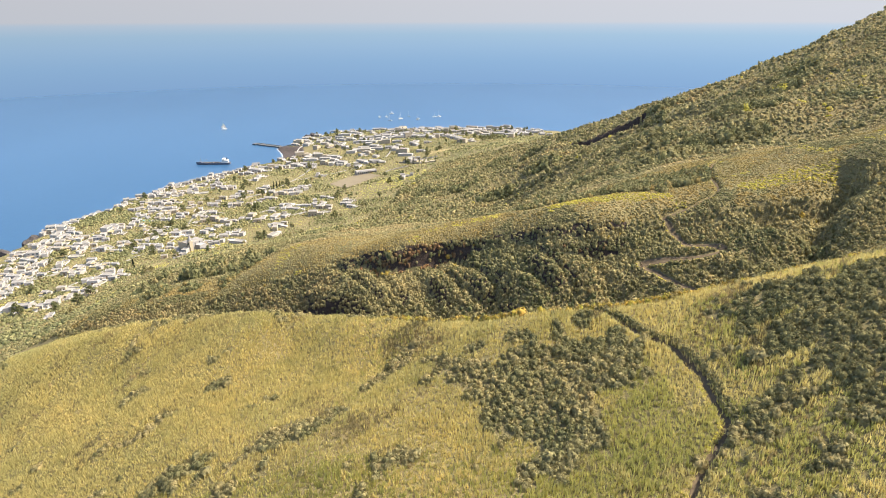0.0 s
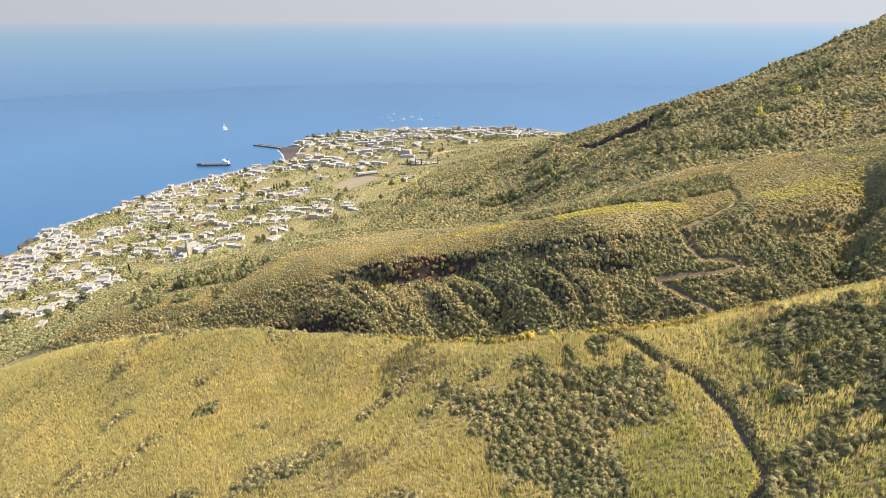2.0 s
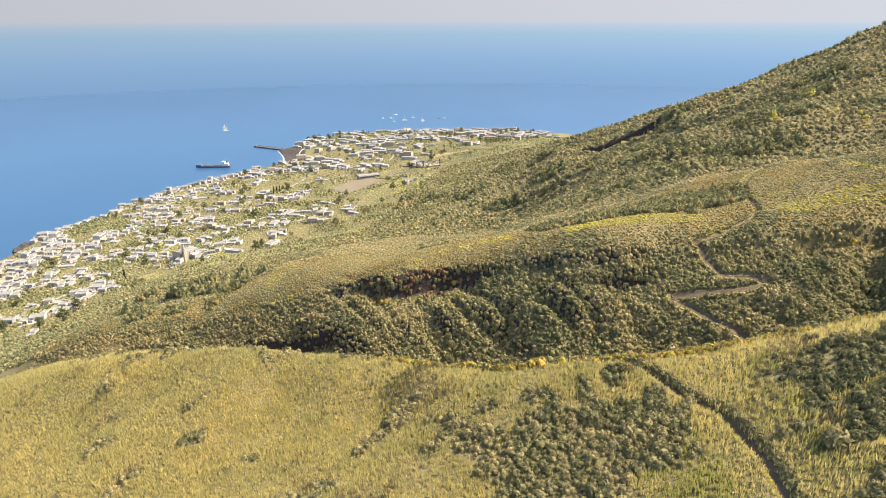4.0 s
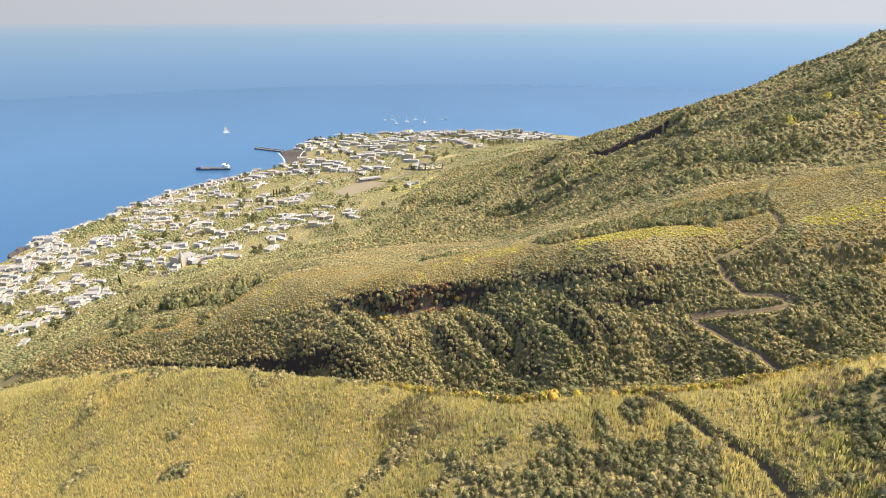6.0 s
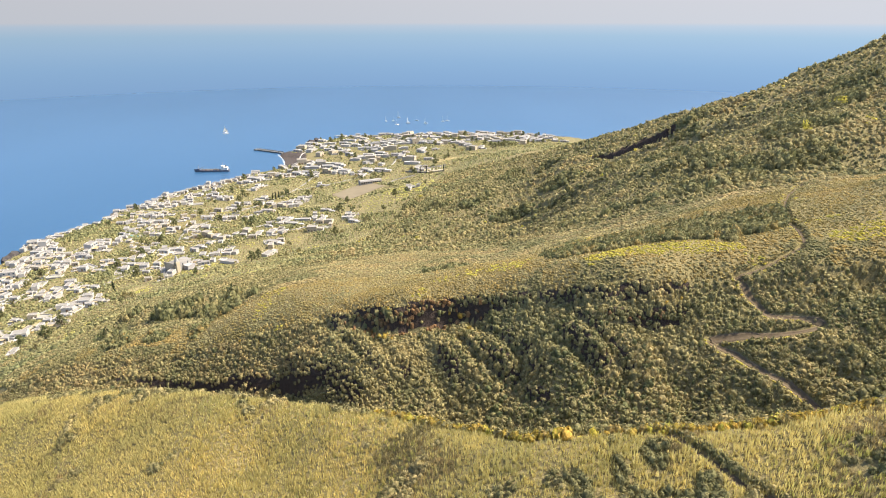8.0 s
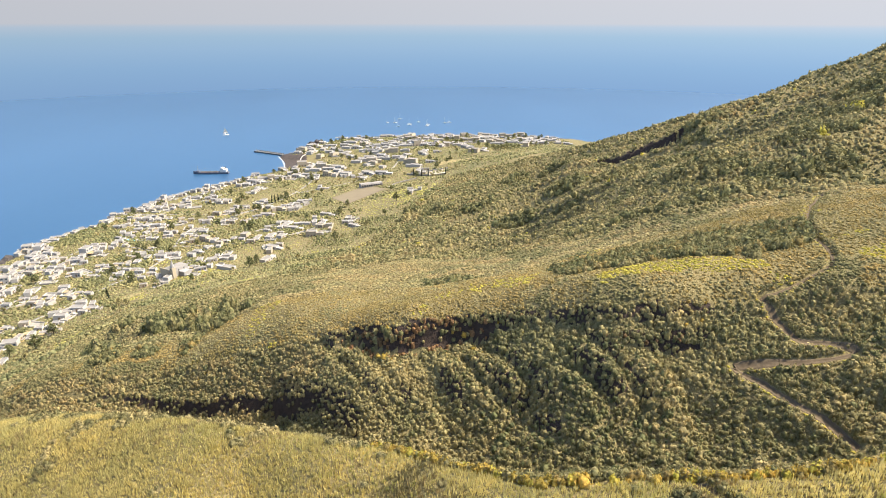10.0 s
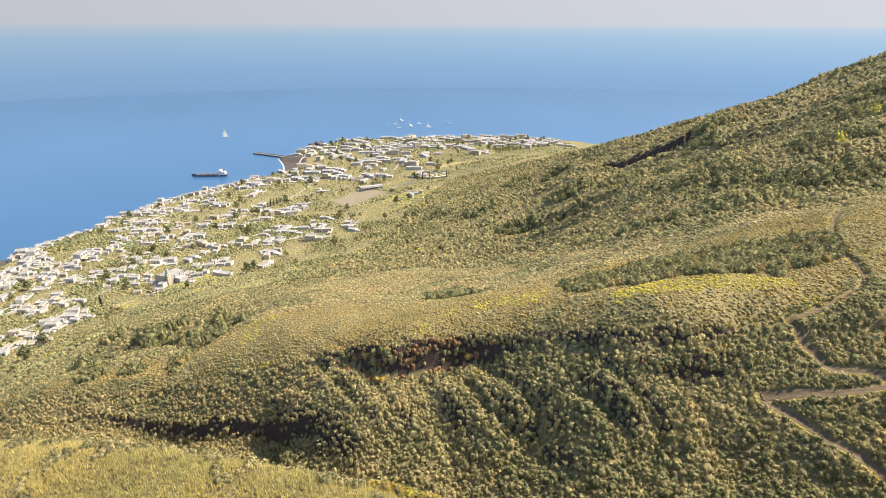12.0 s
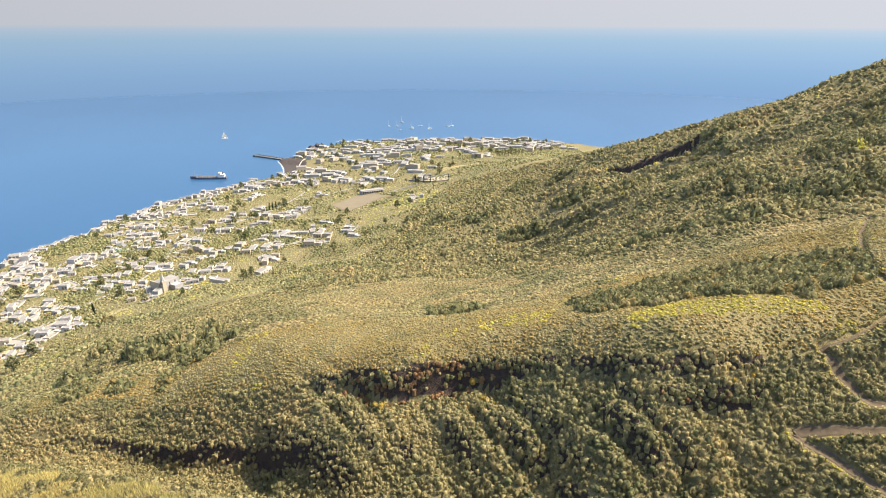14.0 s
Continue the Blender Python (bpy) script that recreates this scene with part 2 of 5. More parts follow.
# the footpaths in plan
TRAIL = [(46, 82), (50.7, 91.8), (55.4, 98.3), (63.6, 106.5), (65, 109.6), (65.7, 118.4), (66.7, 127.5), (64.8, 144.1), (58.3, 153.5), (52, 164.3), (48.9, 169.7), (40, 171.5), (28, 172.5)]
ZIGZAG = [(96, 243.5), (98.5, 238.5), (100.5, 233.4), (102.8, 229.3), (109.8, 226.2), (114, 221.2), (99, 222.5), (83.1, 225.9), (88.7, 218.9), (93.3, 210.2), (98.1, 203.3), (102.2, 196.3)]
UPPER_PATH = [(171.3, 342), (150, 315), (134.8, 290.9), (130.2, 277), (124.6, 256.7), (119.4, 250.6), (105.2, 244.9), (96, 243.5)]
LEDGE = [(46, 241), (53, 239), (62, 237), (72, 236), (82, 237)]
BANK = [(-215, 312), (-170, 304), (-137, 294.5), (-105, 282), (-77, 272), (-60, 262), (-49, 257)]
GULLY = [(172, 246), (160, 234), (150, 220), (140, 204), (134, 194)]
CRAG = [(163, 692), (176, 677), (190, 664), (212, 648)]


def dense(line, step=11.0):
    """A spine with points at close intervals, on a smooth curve."""
    p = [Vector(q) for q in line]
    out = []
    for k in range(len(p) - 1):
        a, b, c, d = p[max(k - 1, 0)], p[k], p[k + 1], p[min(k + 2, len(p) - 1)]
        n = max(1, round((c - b).length / step))
        out += [0.5 * (2 * b + (c - a) * u + (2 * a - 5 * b + 4 * c - d) * u * u + (3 * b - a - 3 * c + d) * u ** 3) for u in [s / n for s in range(n)]]
    return [tuple(q) for q in out + [p[-1]]]


def spline(spines):
    """A thin plate laid over the spines: returns the function height(x, y)."""
    pts = np.array([p for s in spines for p in s], float)
    pts /= (100.0, 100.0, 1.0)
    n = len(pts)

    def kernel(d2):
        return 0.5 * d2 * np.log(d2 + 1e-9)

    d2 = ((pts[:, None, :2] - pts[None, :, :2]) ** 2).sum(-1)
    a = np.zeros((n + 3, n + 3))
    a[:n, :n] = kernel(d2) + 0.004 * np.eye(n)
    a[:n, n], a[:n, n + 1:] = 1, pts[:, :2]
    a[n, :n], a[n + 1:, :n] = 1, pts[:, :2].T
    w = np.linalg.solve(a, np.r_[pts[:, 2], 0, 0, 0])

    def height(x, y):
        x, y = np.asarray(x, float).ravel() / 100, np.asarray(y, float).ravel() / 100
        out = w[n] + w[n + 1] * x + w[n + 2] * y
        for k in range(n):
            out += w[k] * kernel((x - pts[k, 0]) ** 2 + (y - pts[k, 1]) ** 2)
        return out

    return height


def hashed(ix, iy, seed):
    h = (ix.astype(np.int64) * 374761393 + iy.astype(np.int64) * 668265263 + seed * 982451653) & 0x7FFFFFFF
    h = ((h ^ (h >> 13)) * 1274126177) & 0x7FFFFFFF
    return ((h ^ (h >> 16)) & 0xFFFF) / 65535.0


def value_noise(x, y, size, seed=0):
    """Smooth noise from 0 to 1 with features of about size metres."""
    u, v = np.asarray(x) / size, np.asarray(y) / size
    iu, iv = np.floor(u), np.floor(v)
    fu, fv = u - iu, v - iv
    fu, fv = fu * fu * (3 - 2 * fu), fv * fv * (3 - 2 * fv)
    a, b = hashed(iu, iv, seed), hashed(iu + 1, iv, seed)
    c, d = hashed(iu, iv + 1, seed), hashed(iu + 1, iv + 1, seed)
    return (a * (1 - fu) + b * fu) * (1 - fv) + (c * (1 - fu) + d * fu) * fv


def line_distance(x, y, line):
    """The distance of each point from a polyline in plan."""
    best = np.full(np.shape(x), 1e9)
    for p, q in zip(line[:-1], line[1:]):
        dx, dy = q[0] - p[0], q[1] - p[1]
        s = np.clip(((x - p[0]) * dx + (y - p[1]) * dy) / (dx * dx + dy * dy), 0, 1)
        best = np.minimum(best, np.hypot(x - p[0] - s * dx, y - p[1] - s * dy))
    return best


def inside(x, y, ring):
    hit = np.zeros(np.shape(x), bool)
    for p, q in zip(ring, ring[1:] + ring[:1]):
        if p[1] != q[1]:
            hit ^= ((p[1] > y) != (q[1] > y)) & (x < (q[0] - p[0]) * (y - p[1]) / (q[1] - p[1]) + p[0])
    return hit


plate = spline([dense(NEAR_RIM), NEAR_SLOPE, dense(STREAM), FAR_WALL, dense(FAR_RIM), PLATEAU, dense(SPUR), HOLLOW, UPPER_SLOPE, SKYLINE, LOWLAND])
BEACH_AT = (-348, 1240)


def shore(x, y):
    """Metres inland from the coast; negative at sea."""
    d = line_distance(x, y, COAST)
    return np.where(inside(x, y, COAST), d, -d)


def land(x, y):
    """The height of the ground."""
    x, y = np.asarray(x, float).ravel(), np.asarray(y, float).ravel()
    z = plate(x, y)
    ruggedness = np.clip((z - 45) / 60, 0.08, 1) * np.clip((y - 60) / 60, 0.3, 1)
    shoulder = inside(x, y, [p[:2] for p in NEAR_RIM] + [(-900, 300), (-900, -900), (1500, -900), (1500, 140)])
    from_rim = line_distance(x, y, [p[:2] for p in NEAR_RIM])
    ruggedness = np.where(shoulder, 0.25, np.clip(from_rim / 25, 0.25, 1.0)) * ruggedness
    z = z + ruggedness * (3.0 * (value_noise(x, y, 31, 3) - 0.5) + 1.6 * (value_noise(x, y, 12, 4) - 0.5))
    # gullies that run down the far slopes
    z = z - np.clip((y - 430) / 120, 0, 1) * np.clip((z - 60) / 60, 0, 1) * 9 * np.abs(value_noise(x * 0.55, y + 0.8 * x, 48, 8) - 0.5) * 2 * 1.5
    # lobes and rills of the ravine's far wall
    wall = np.exp(-(line_distance(x, y, [(150, 225), (94, 212), (40, 232), (-10, 252), (-60, 268)]) / 17) ** 2)
    wall = np.where(shoulder, 0, wall) * np.clip((line_distance(x, y, ZIGZAG) - 2) / 10, 0.12, 1) * np.clip(line_distance(x, y, [p[:2] for p in NEAR_RIM]) / 12, 0, 1)
    crease = 1 - np.abs(value_noise(x + 0.75 * y, 0.25 * y - 0.2 * x, 10, 5) - 0.5) * 2
    z = z - wall * (5.0 * crease ** 3 + 2.4 * value_noise(x + 0.7 * y, 0.5 * y, 5, 15) - 2.6)
    # the scarp under the far rim, and the cut of the stream bed
    rim = [p[:2] for p in FAR_RIM]
    d = line_distance(x, y, rim)
    ring = list(rim) + [(-900, rim[-1][1]), (-900, -900), (1500, -900), (1500, rim[0][1])]
    below = np.where(inside(x, y, ring), d, 0.0)
    drop = np.where(x > -45, 1.4, 0.4) + 6.5 * np.exp(-((x + 18) / 34) ** 4) * (0.55 + 0.9 * value_noise(x, y, 9, 16)) + 5.0 * np.exp(-((x - 152) / 24) ** 4) + np.where(x > -45, 2.0, 0.6) * value_noise(x, y, 14, 9)
    z = z - drop * np.clip(below / 3.2, 0, 1) * np.clip(1 - (below - 3) / 13, 0, 1)
    step = line_distance(x, y, LEDGE)
    under = inside(x, y, LEDGE + [(LEDGE[-1][0], 120), (LEDGE[0][0], 120)])
    z = z - np.where(under, 4.2 * np.clip((83 - x) / 9, 0, 1) * np.clip((x - 46) / 9, 0, 1) * np.clip(step / 2.4, 0, 1) * np.clip(1 - (step - 2) / 9, 0, 1), 0)
    side = line_distance(x, y, BANK)
    under = inside(x, y, BANK + [(-49, 200), (-215, 250)])
    bank = (3.2 + 2.5 * value_noise(x, y, 16, 17)) * np.clip((x + 200) / 80, 0, 1) * np.clip((-44 - x) / 8, 0, 1)
    z = z - np.where(under, bank * np.clip(side / 3.0, 0, 1) * np.exp(-(np.clip(side - 3, 0, None) / 6.5) ** 2), 0)
    z = z - (6.5 + 3.0 * value_noise(x, y, 12, 18)) * np.exp(-(line_distance(x, y, GULLY) / (5.0 + 4.0 * value_noise(x, y, 10, 19))) ** 2)
    face = line_distance(x, y, CRAG)
    z = z - np.where((y < 706 - 0.885 * (x - 148)) & (x < 225), 13 * np.clip(face / 5.0, 0, 1) * np.clip(1 - (face - 5) / 42, 0, 1) * np.clip((225 - x) / 15, 0, 1) * np.clip((x - 145) / 18, 0, 1), 0)
    bed = line_distance(x, y, [p[:2] for p in STREAM])
    z = z - 2.0 * np.exp(-(bed / 5.5) ** 2) * np.clip((z - 80) / 30, 0, 1)
    for path, deep in ((TRAIL, 1.4), (ZIGZAG, 1.1), (UPPER_PATH, 1.2)):
        z = z - deep * np.exp(-(line_distance(x, y, path) / 1.35) ** 4)
    inland = shore(x, y)
    sand = np.exp(-(np.hypot(x - BEACH_AT[0], y - BEACH_AT[1]) / 70) ** 4)
    cliff = 9 * value_noise(x, y, 45, 6) + 3 + 4 * (value_noise(x, y, 9, 7) - 0.5)
    edge = np.clip(inland / 9, -1, 1)
    rocky = np.where(edge > 0, cliff * edge + np.clip(inland - 9, 0, None) * 0.9, 8 * edge)
    flat = np.clip(inland * 0.085, -6, 60)
    return np.minimum(z, rocky * (1 - sand) + flat * sand)


# ---- mesh helpers ----
def part(name, bm, material, parent=None, label=""):
    """Links a bmesh as one mesh object, under a thing or a part."""
    me = bpy.data.meshes.new(name)
    bm.to_mesh(me)
    bm.free()
    me.materials.append(material)
    ob = new(name, me)
    if parent is not None:
        ob.parent = parent
    if label:
        ob["label"] = label
    return ob


def raw_mesh(name, verts, faces, materials, index=None, smooth=False):
    """One mesh object from arrays of vertices and triangles or quads."""
    me = bpy.data.meshes.new(name)
    k = faces.shape[1]
    me.vertices.add(len(verts))
    me.vertices.foreach_set("co", np.ascontiguousarray(verts, np.float32).ravel())
    me.loops.add(faces.size)
    me.loops.foreach_set("vertex_index", np.ascontiguousarray(faces, np.int32).ravel())
    me.polygons.add(len(faces))
    me.polygons.foreach_set("loop_start", np.arange(0, faces.size, k, dtype=np.int32))
    for m in materials:
        me.materials.append(m)
    if index is not None:
        me.polygons.foreach_set("material_index", np.ascontiguousarray(index, np.int32))
    me.polygons.foreach_set("use_smooth", np.full(len(faces), smooth, bool))
    me.update(calc_edges=True)
    return new(name, me)


def box(bm, x0, y0, z0, x1, y1, z1, bevel=0.0):
    m = bmesh.ops.create_cube(bm, size=1, matrix=Matrix.Translation(((x0 + x1) / 2, (y0 + y1) / 2, (z0 + z1) / 2)) @ Matrix.Diagonal((x1 - x0, y1 - y0, z1 - z0, 1)))
    if bevel:
        edges = list({e for v in m["verts"] for e in v.link_edges})
        bmesh.ops.bevel(bm, geom=edges, offset=bevel, segments=1, affect="EDGES")
    return bm


def tube(bm, p, q, r0, r1=None, sides=8):
    """A tapering round bar from p to q."""
    p, q = Vector(p), Vector(q)
    turn = (q - p).to_track_quat("Z", "Y").to_matrix().to_4x4()
    bmesh.ops.create_cone(bm, cap_ends=True, segments=sides, radius1=r0, radius2=r0 if r1 is None else r1, depth=(q - p).length,
                          matrix=Matrix.Translation((p + q) / 2) @ turn)
    return bm


# ---- the ground: one sheet, finer where the land is near ----
def steps(*spans):
    out = []
    for a, b, d in spans:
        out += list(np.arange(a, b, d))
    return np.array(out + [spans[-1][1]])


GX = steps((-640, -300, 7), (-300, -150, 4), (-150, 40, 2), (40, 140, 1), (140, 216, 2), (216, 300, 5), (300, 1000, 14))
GY = steps((-120, 60, 10), (60, 80, 2), (80, 180, 1), (180, 196, 2), (196, 306, 1), (306, 340, 2), (340, 640, 5), (640, 706, 2.5), (706, 1660, 8))
gx, gy = np.meshgrid(GX, GY)
gz = land(gx, gy).reshape(gx.shape)


def ground(x, y):
    """The height of the ground sheet itself."""
    x, y = np.asarray(x, float), np.asarray(y, float)
    i, j = np.clip(np.searchsorted(GX, x) - 1, 0, len(GX) - 2), np.clip(np.searchsorted(GY, y) - 1, 0, len(GY) - 2)
    u, v = (x - GX[i]) / (GX[i + 1] - GX[i]), (y - GY[j]) / (GY[j + 1] - GY[j])
    return (gz[j, i] * (1 - u) + gz[j, i + 1] * u) * (1 - v) + (gz[j + 1, i] * (1 - u) + gz[j + 1, i + 1] * u) * v


ids = np.arange(gx.size).reshape(gx.shape)
quads = np.stack([ids[:-1, :-1], ids[:-1, 1:], ids[1:, 1:], ids[1:, :-1]], -1).reshape(-1, 4)
mid_x, mid_y = (gx[:-1, :-1] + gx[1:, 1:]).ravel() / 2, (gy[:-1, :-1] + gy[1:, 1:]).ravel() / 2
inland_q = shore(mid_x, mid_y)
steep = np.hypot(np.gradient(gz, GX, axis=1), np.gradient(gz, GY, axis=0))[:-1, :-1].ravel()
on_beach = (np.hypot(mid_x + 338, mid_y - 1240) < 92) & (inland_q < 44) & (mid_y > 1150) & (mid_x < -290)
far_beach = (inland_q < 16) & (mid_x > -60) & (mid_y > 1480)
rocky_q = (inland_q < 14) & ~on_beach & ~far_beach
# steep bare faces of ravine and crag, given the rock with painted-in shade
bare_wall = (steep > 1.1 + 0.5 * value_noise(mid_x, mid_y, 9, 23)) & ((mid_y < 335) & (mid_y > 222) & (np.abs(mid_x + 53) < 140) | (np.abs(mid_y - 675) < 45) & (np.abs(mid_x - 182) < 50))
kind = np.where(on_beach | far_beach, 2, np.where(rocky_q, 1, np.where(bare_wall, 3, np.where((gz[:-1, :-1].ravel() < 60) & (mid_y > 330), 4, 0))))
terrain = raw_mesh("ground", np.stack([gx.ravel(), gy.ravel(), gz.ravel()], -1), quads, [M_GROUND, M_ROCK, M_SAND, M_SHADED_REDROCK, M_SOIL], kind, True)
tagged(terrain, "volcanic island slope with scrub, ravines and a black beach", "ground", kind="structure")

# ---- the sea, and a glowing backdrop for the hazy distance ----
bm = bmesh.new()
bmesh.ops.create_circle(bm, cap_ends=True, segments=160, radius=2712, matrix=Matrix.Translation((0, 50, 0)))
tagged(part("water", bm, M_SEA), "calm blue sea with a faint swell", "sea", kind="structure")

# haze painted as emission: sea blue at the foot, paling to low sky
_n = Nodes("far_haze_glow", 1.0)
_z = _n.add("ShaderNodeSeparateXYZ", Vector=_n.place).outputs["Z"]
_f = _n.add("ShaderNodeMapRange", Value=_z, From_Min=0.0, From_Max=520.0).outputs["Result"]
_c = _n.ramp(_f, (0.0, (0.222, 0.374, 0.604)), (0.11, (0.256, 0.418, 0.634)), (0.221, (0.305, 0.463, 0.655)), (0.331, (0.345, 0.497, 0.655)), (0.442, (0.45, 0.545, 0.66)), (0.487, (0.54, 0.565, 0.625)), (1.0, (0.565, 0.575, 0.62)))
# the glow grows towards +x, the sun's side
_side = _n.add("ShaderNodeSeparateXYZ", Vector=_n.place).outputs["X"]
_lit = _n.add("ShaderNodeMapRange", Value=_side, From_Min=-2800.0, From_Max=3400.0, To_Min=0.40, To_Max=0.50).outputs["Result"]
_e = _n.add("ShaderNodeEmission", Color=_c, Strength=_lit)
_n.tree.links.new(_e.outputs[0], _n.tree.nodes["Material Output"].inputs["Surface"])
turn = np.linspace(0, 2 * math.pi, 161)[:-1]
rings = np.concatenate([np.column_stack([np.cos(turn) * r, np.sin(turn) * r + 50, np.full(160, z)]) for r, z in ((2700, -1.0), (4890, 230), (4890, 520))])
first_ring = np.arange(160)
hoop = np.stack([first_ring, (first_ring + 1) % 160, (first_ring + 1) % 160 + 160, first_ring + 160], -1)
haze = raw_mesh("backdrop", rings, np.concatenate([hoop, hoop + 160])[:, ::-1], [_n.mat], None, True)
tagged(haze, "glowing backdrop ring painted as pale hazy sea and low sky", "distance", kind="structure")

# ---- paths ----
def smooth_line(line, step):
    pts = [Vector((*p, 0)) for p in line]
    out = []
    for k in range(len(pts) - 1):
        a, b, c, d = pts[max(k - 1, 0)], pts[k], pts[k + 1], pts[min(k + 2, len(pts) - 1)]
        n = max(2, int((c - b).length / step))
        for s in range(n):
            u = s / n
            out.append(0.5 * (2 * b + (c - a) * u + (2 * a - 5 * b + 4 * c - d) * u * u + (3 * b - a - 3 * c + d) * u ** 3))
    return np.array([(p.x, p.y) for p in out + [pts[-1]]])


def footpath(name, line, width, label):
    """A trodden path on the floor of its sunken cut."""
    p = smooth_line(line, 1.0)
    d = np.gradient(p, axis=0)
    side = np.stack([d[:, 1], -d[:, 0]], -1) / np.hypot(d[:, 0], d[:, 1])[:, None]
    side *= np.sign(side @ np.array([0.8, 0.6]))[:, None]
    w = width * (0.8 + 0.5 * value_noise(p[:, 0], p[:, 1], 6, 21))
    rows = []
    for s, lift in ((-0.75, -0.5), (-0.55, 0.05), (-0.3, 0.02), (0.0, 0.0), (0.3, 0.02), (0.55, 0.05), (0.75, -0.5)):
        q = p + side * (s * w)[:, None]
        rows.append(np.column_stack([q, ground(q[:, 0], q[:, 1]) + lift + 0.12]))
    v = np.stack(rows, 1)
    n, m = v.shape[:2]
    k = np.arange(n * m).reshape(n, m)
    f = np.stack([k[:-1, :-1], k[:-1, 1:], k[1:, 1:], k[1:, :-1]], -1).reshape(-1, 4)
    return tagged(raw_mesh(name, v.reshape(-1, 3), f, [M_EARTH], None, True), label, "path", kind="structure")


footpath("path_1", TRAIL, 1.2, "trodden brown earth trail between tall scrub")
footpath("path_2", ZIGZAG, 1.6, "zigzag brown earth trail down the ravine")
footpath("path_3", UPPER_PATH, 0.8, "narrow earth trail over the scrubby plateau")


# ---- plants as stuff ----
rng = np.random.default_rng(7)


def bush_shape(seed, leaves, leaf=0.36, flat=0.8, footed=True):
    """A rounded, lobed shrub about 1 m in radius, its foot at z = 0: a lumpy body with sprays of leaves standing out of it. Returns vertices and triangles."""
    r = np.random.default_rng(seed)
    lobes = r.normal(size=(5, 3))
    lobes[:, 2] = np.abs(lobes[:, 2])
    lobes /= np.linalg.norm(lobes, axis=1)[:, None]

    def reach(d):
        return 0.66 + 0.32 * np.clip((d @ lobes.T).max(1), 0, 1) ** 2

    # the body: a top, two rings and a foot; without a foot the lower ring reaches the ground
    a, b, c = (np.arange(5) * 1.2566 + turn + r.uniform(-0.3, 0.3, 5) for turn in (0, 0.63, 0))
    low = 0.12 if footed else -0.42
    d = np.array([(0.1, 0.0, 1.0)] + [(math.cos(q) * 0.72, math.sin(q) * 0.72, 0.69) for q in a] + [(math.cos(q), math.sin(q), low) for q in b])
    d /= np.linalg.norm(d, axis=1)[:, None]
    body = d * (reach(d) * r.uniform(0.66, 0.95, len(d)))[:, None] * (1, 1, flat) + (0, 0, 0.34)
    k = np.arange(5)
    n = (k + 1) % 5
    faces = np.concatenate([np.stack([k * 0, 1 + k, 1 + n], -1), np.stack([1 + k, 6 + k, 1 + n], -1), np.stack([1 + n, 6 + k, 6 + n], -1)])
    if footed:
        body = np.vstack([body, np.column_stack([np.cos(c) * 0.62, np.sin(c) * 0.62, np.full(5, -0.25)])])
        faces = np.concatenate([faces, np.stack([6 + k, 11 + n, 6 + n], -1), np.stack([6 + k, 11 + k, 11 + n], -1)])
    # the sprays
    d = r.normal(size=(leaves, 3))
    d[:, 2] = np.abs(d[:, 2]) * 1.1 - 0.12
    d /= np.linalg.norm(d, axis=1)[:, None]
    c = d * (reach(d) + r.uniform(-0.20, 0.12, leaves))[:, None] * (1, 1, flat) + (0, 0, 0.34)
    n = d + r.normal(scale=0.40, size=(leaves, 3))
    n /= np.linalg.norm(n, axis=1)[:, None]
    u = np.cross(n, r.normal(size=(leaves, 3)))
    u /= np.linalg.norm(u, axis=1)[:, None]
    w = np.cross(n, u)
    tri = []
    for k in range(3):
        a = 2.0944 * k + r.uniform(-0.4, 0.4, leaves)
        size = leaf * r.uniform(0.6, 1.25, leaves)
        tri.append(c + u * (np.cos(a) * size)[:, None] + w * (np.sin(a) * size)[:, None])
    return np.vstack([body, np.stack(tri, 1).reshape(-1, 3)]), np.vstack([faces, len(body) + np.arange(leaves * 3).reshape(-1, 3)])


def tuft_shape(seed, blades, spread=0.42):
    """A sheaf of upright grass or reed blades, 1 m tall."""
    r = np.random.default_rng(seed)
    out = []
    for _ in range(blades):
        a, d = r.uniform(0, 6.283), r.uniform(0, spread)
        root = np.array([math.cos(a) * d, math.sin(a) * d, 0])
        b, h = r.uniform(0, 6.283), r.uniform(0.55, 1.05)
        wide = np.array([math.cos(b), math.sin(b), 0]) * r.uniform(0.07, 0.14)
        tip = root * 1.35 + np.array([r.normal(0, 0.15), r.normal(0, 0.15), h])
        out.append([root - wide, root + wide, tip])
    return np.array(out).reshape(-1, 3), np.arange(blades * 3).reshape(-1, 3)


def scatter(name, shapes, x, y, size, tall, pick, materials, label, category, sink=0.1):
    """One object of many plants. pick: the material of each plant."""
    if len(x) == 0:
        return None
    z, turn = ground(x, y), rng.uniform(0, 6.283, len(x))
    which = rng.integers(0, len(shapes), len(x))
    vs, fs, ms, base = [], [], [], 0
    for k, (v, f) in enumerate(shapes):
        s = np.nonzero(which == k)[0]
        if not len(s):
            continue
        c, n = np.cos(turn[s])[:, None], np.sin(turn[s])[:, None]
        px = (v[:, 0] * c - v[:, 1] * n) * size[s, None] + x[s, None]
        py = (v[:, 0] * n + v[:, 1] * c) * size[s, None] + y[s, None]
        pz = v[:, 2] * tall[s, None] + z[s, None] - sink * tall[s, None]
        vs.append(np.stack([px, py, pz], -1).reshape(-1, 3))
        fs.append((f[None] + (base + np.arange(len(s)) * len(v))[:, None, None]).reshape(-1, 3))
        ms.append(np.repeat(pick[s], len(f)))
        base += len(s) * len(v)
    ob = raw_mesh(name, np.vstack(vs), np.vstack(fs), materials, np.concatenate(ms), True)
    return tagged(ob, label, category, kind="stuff")


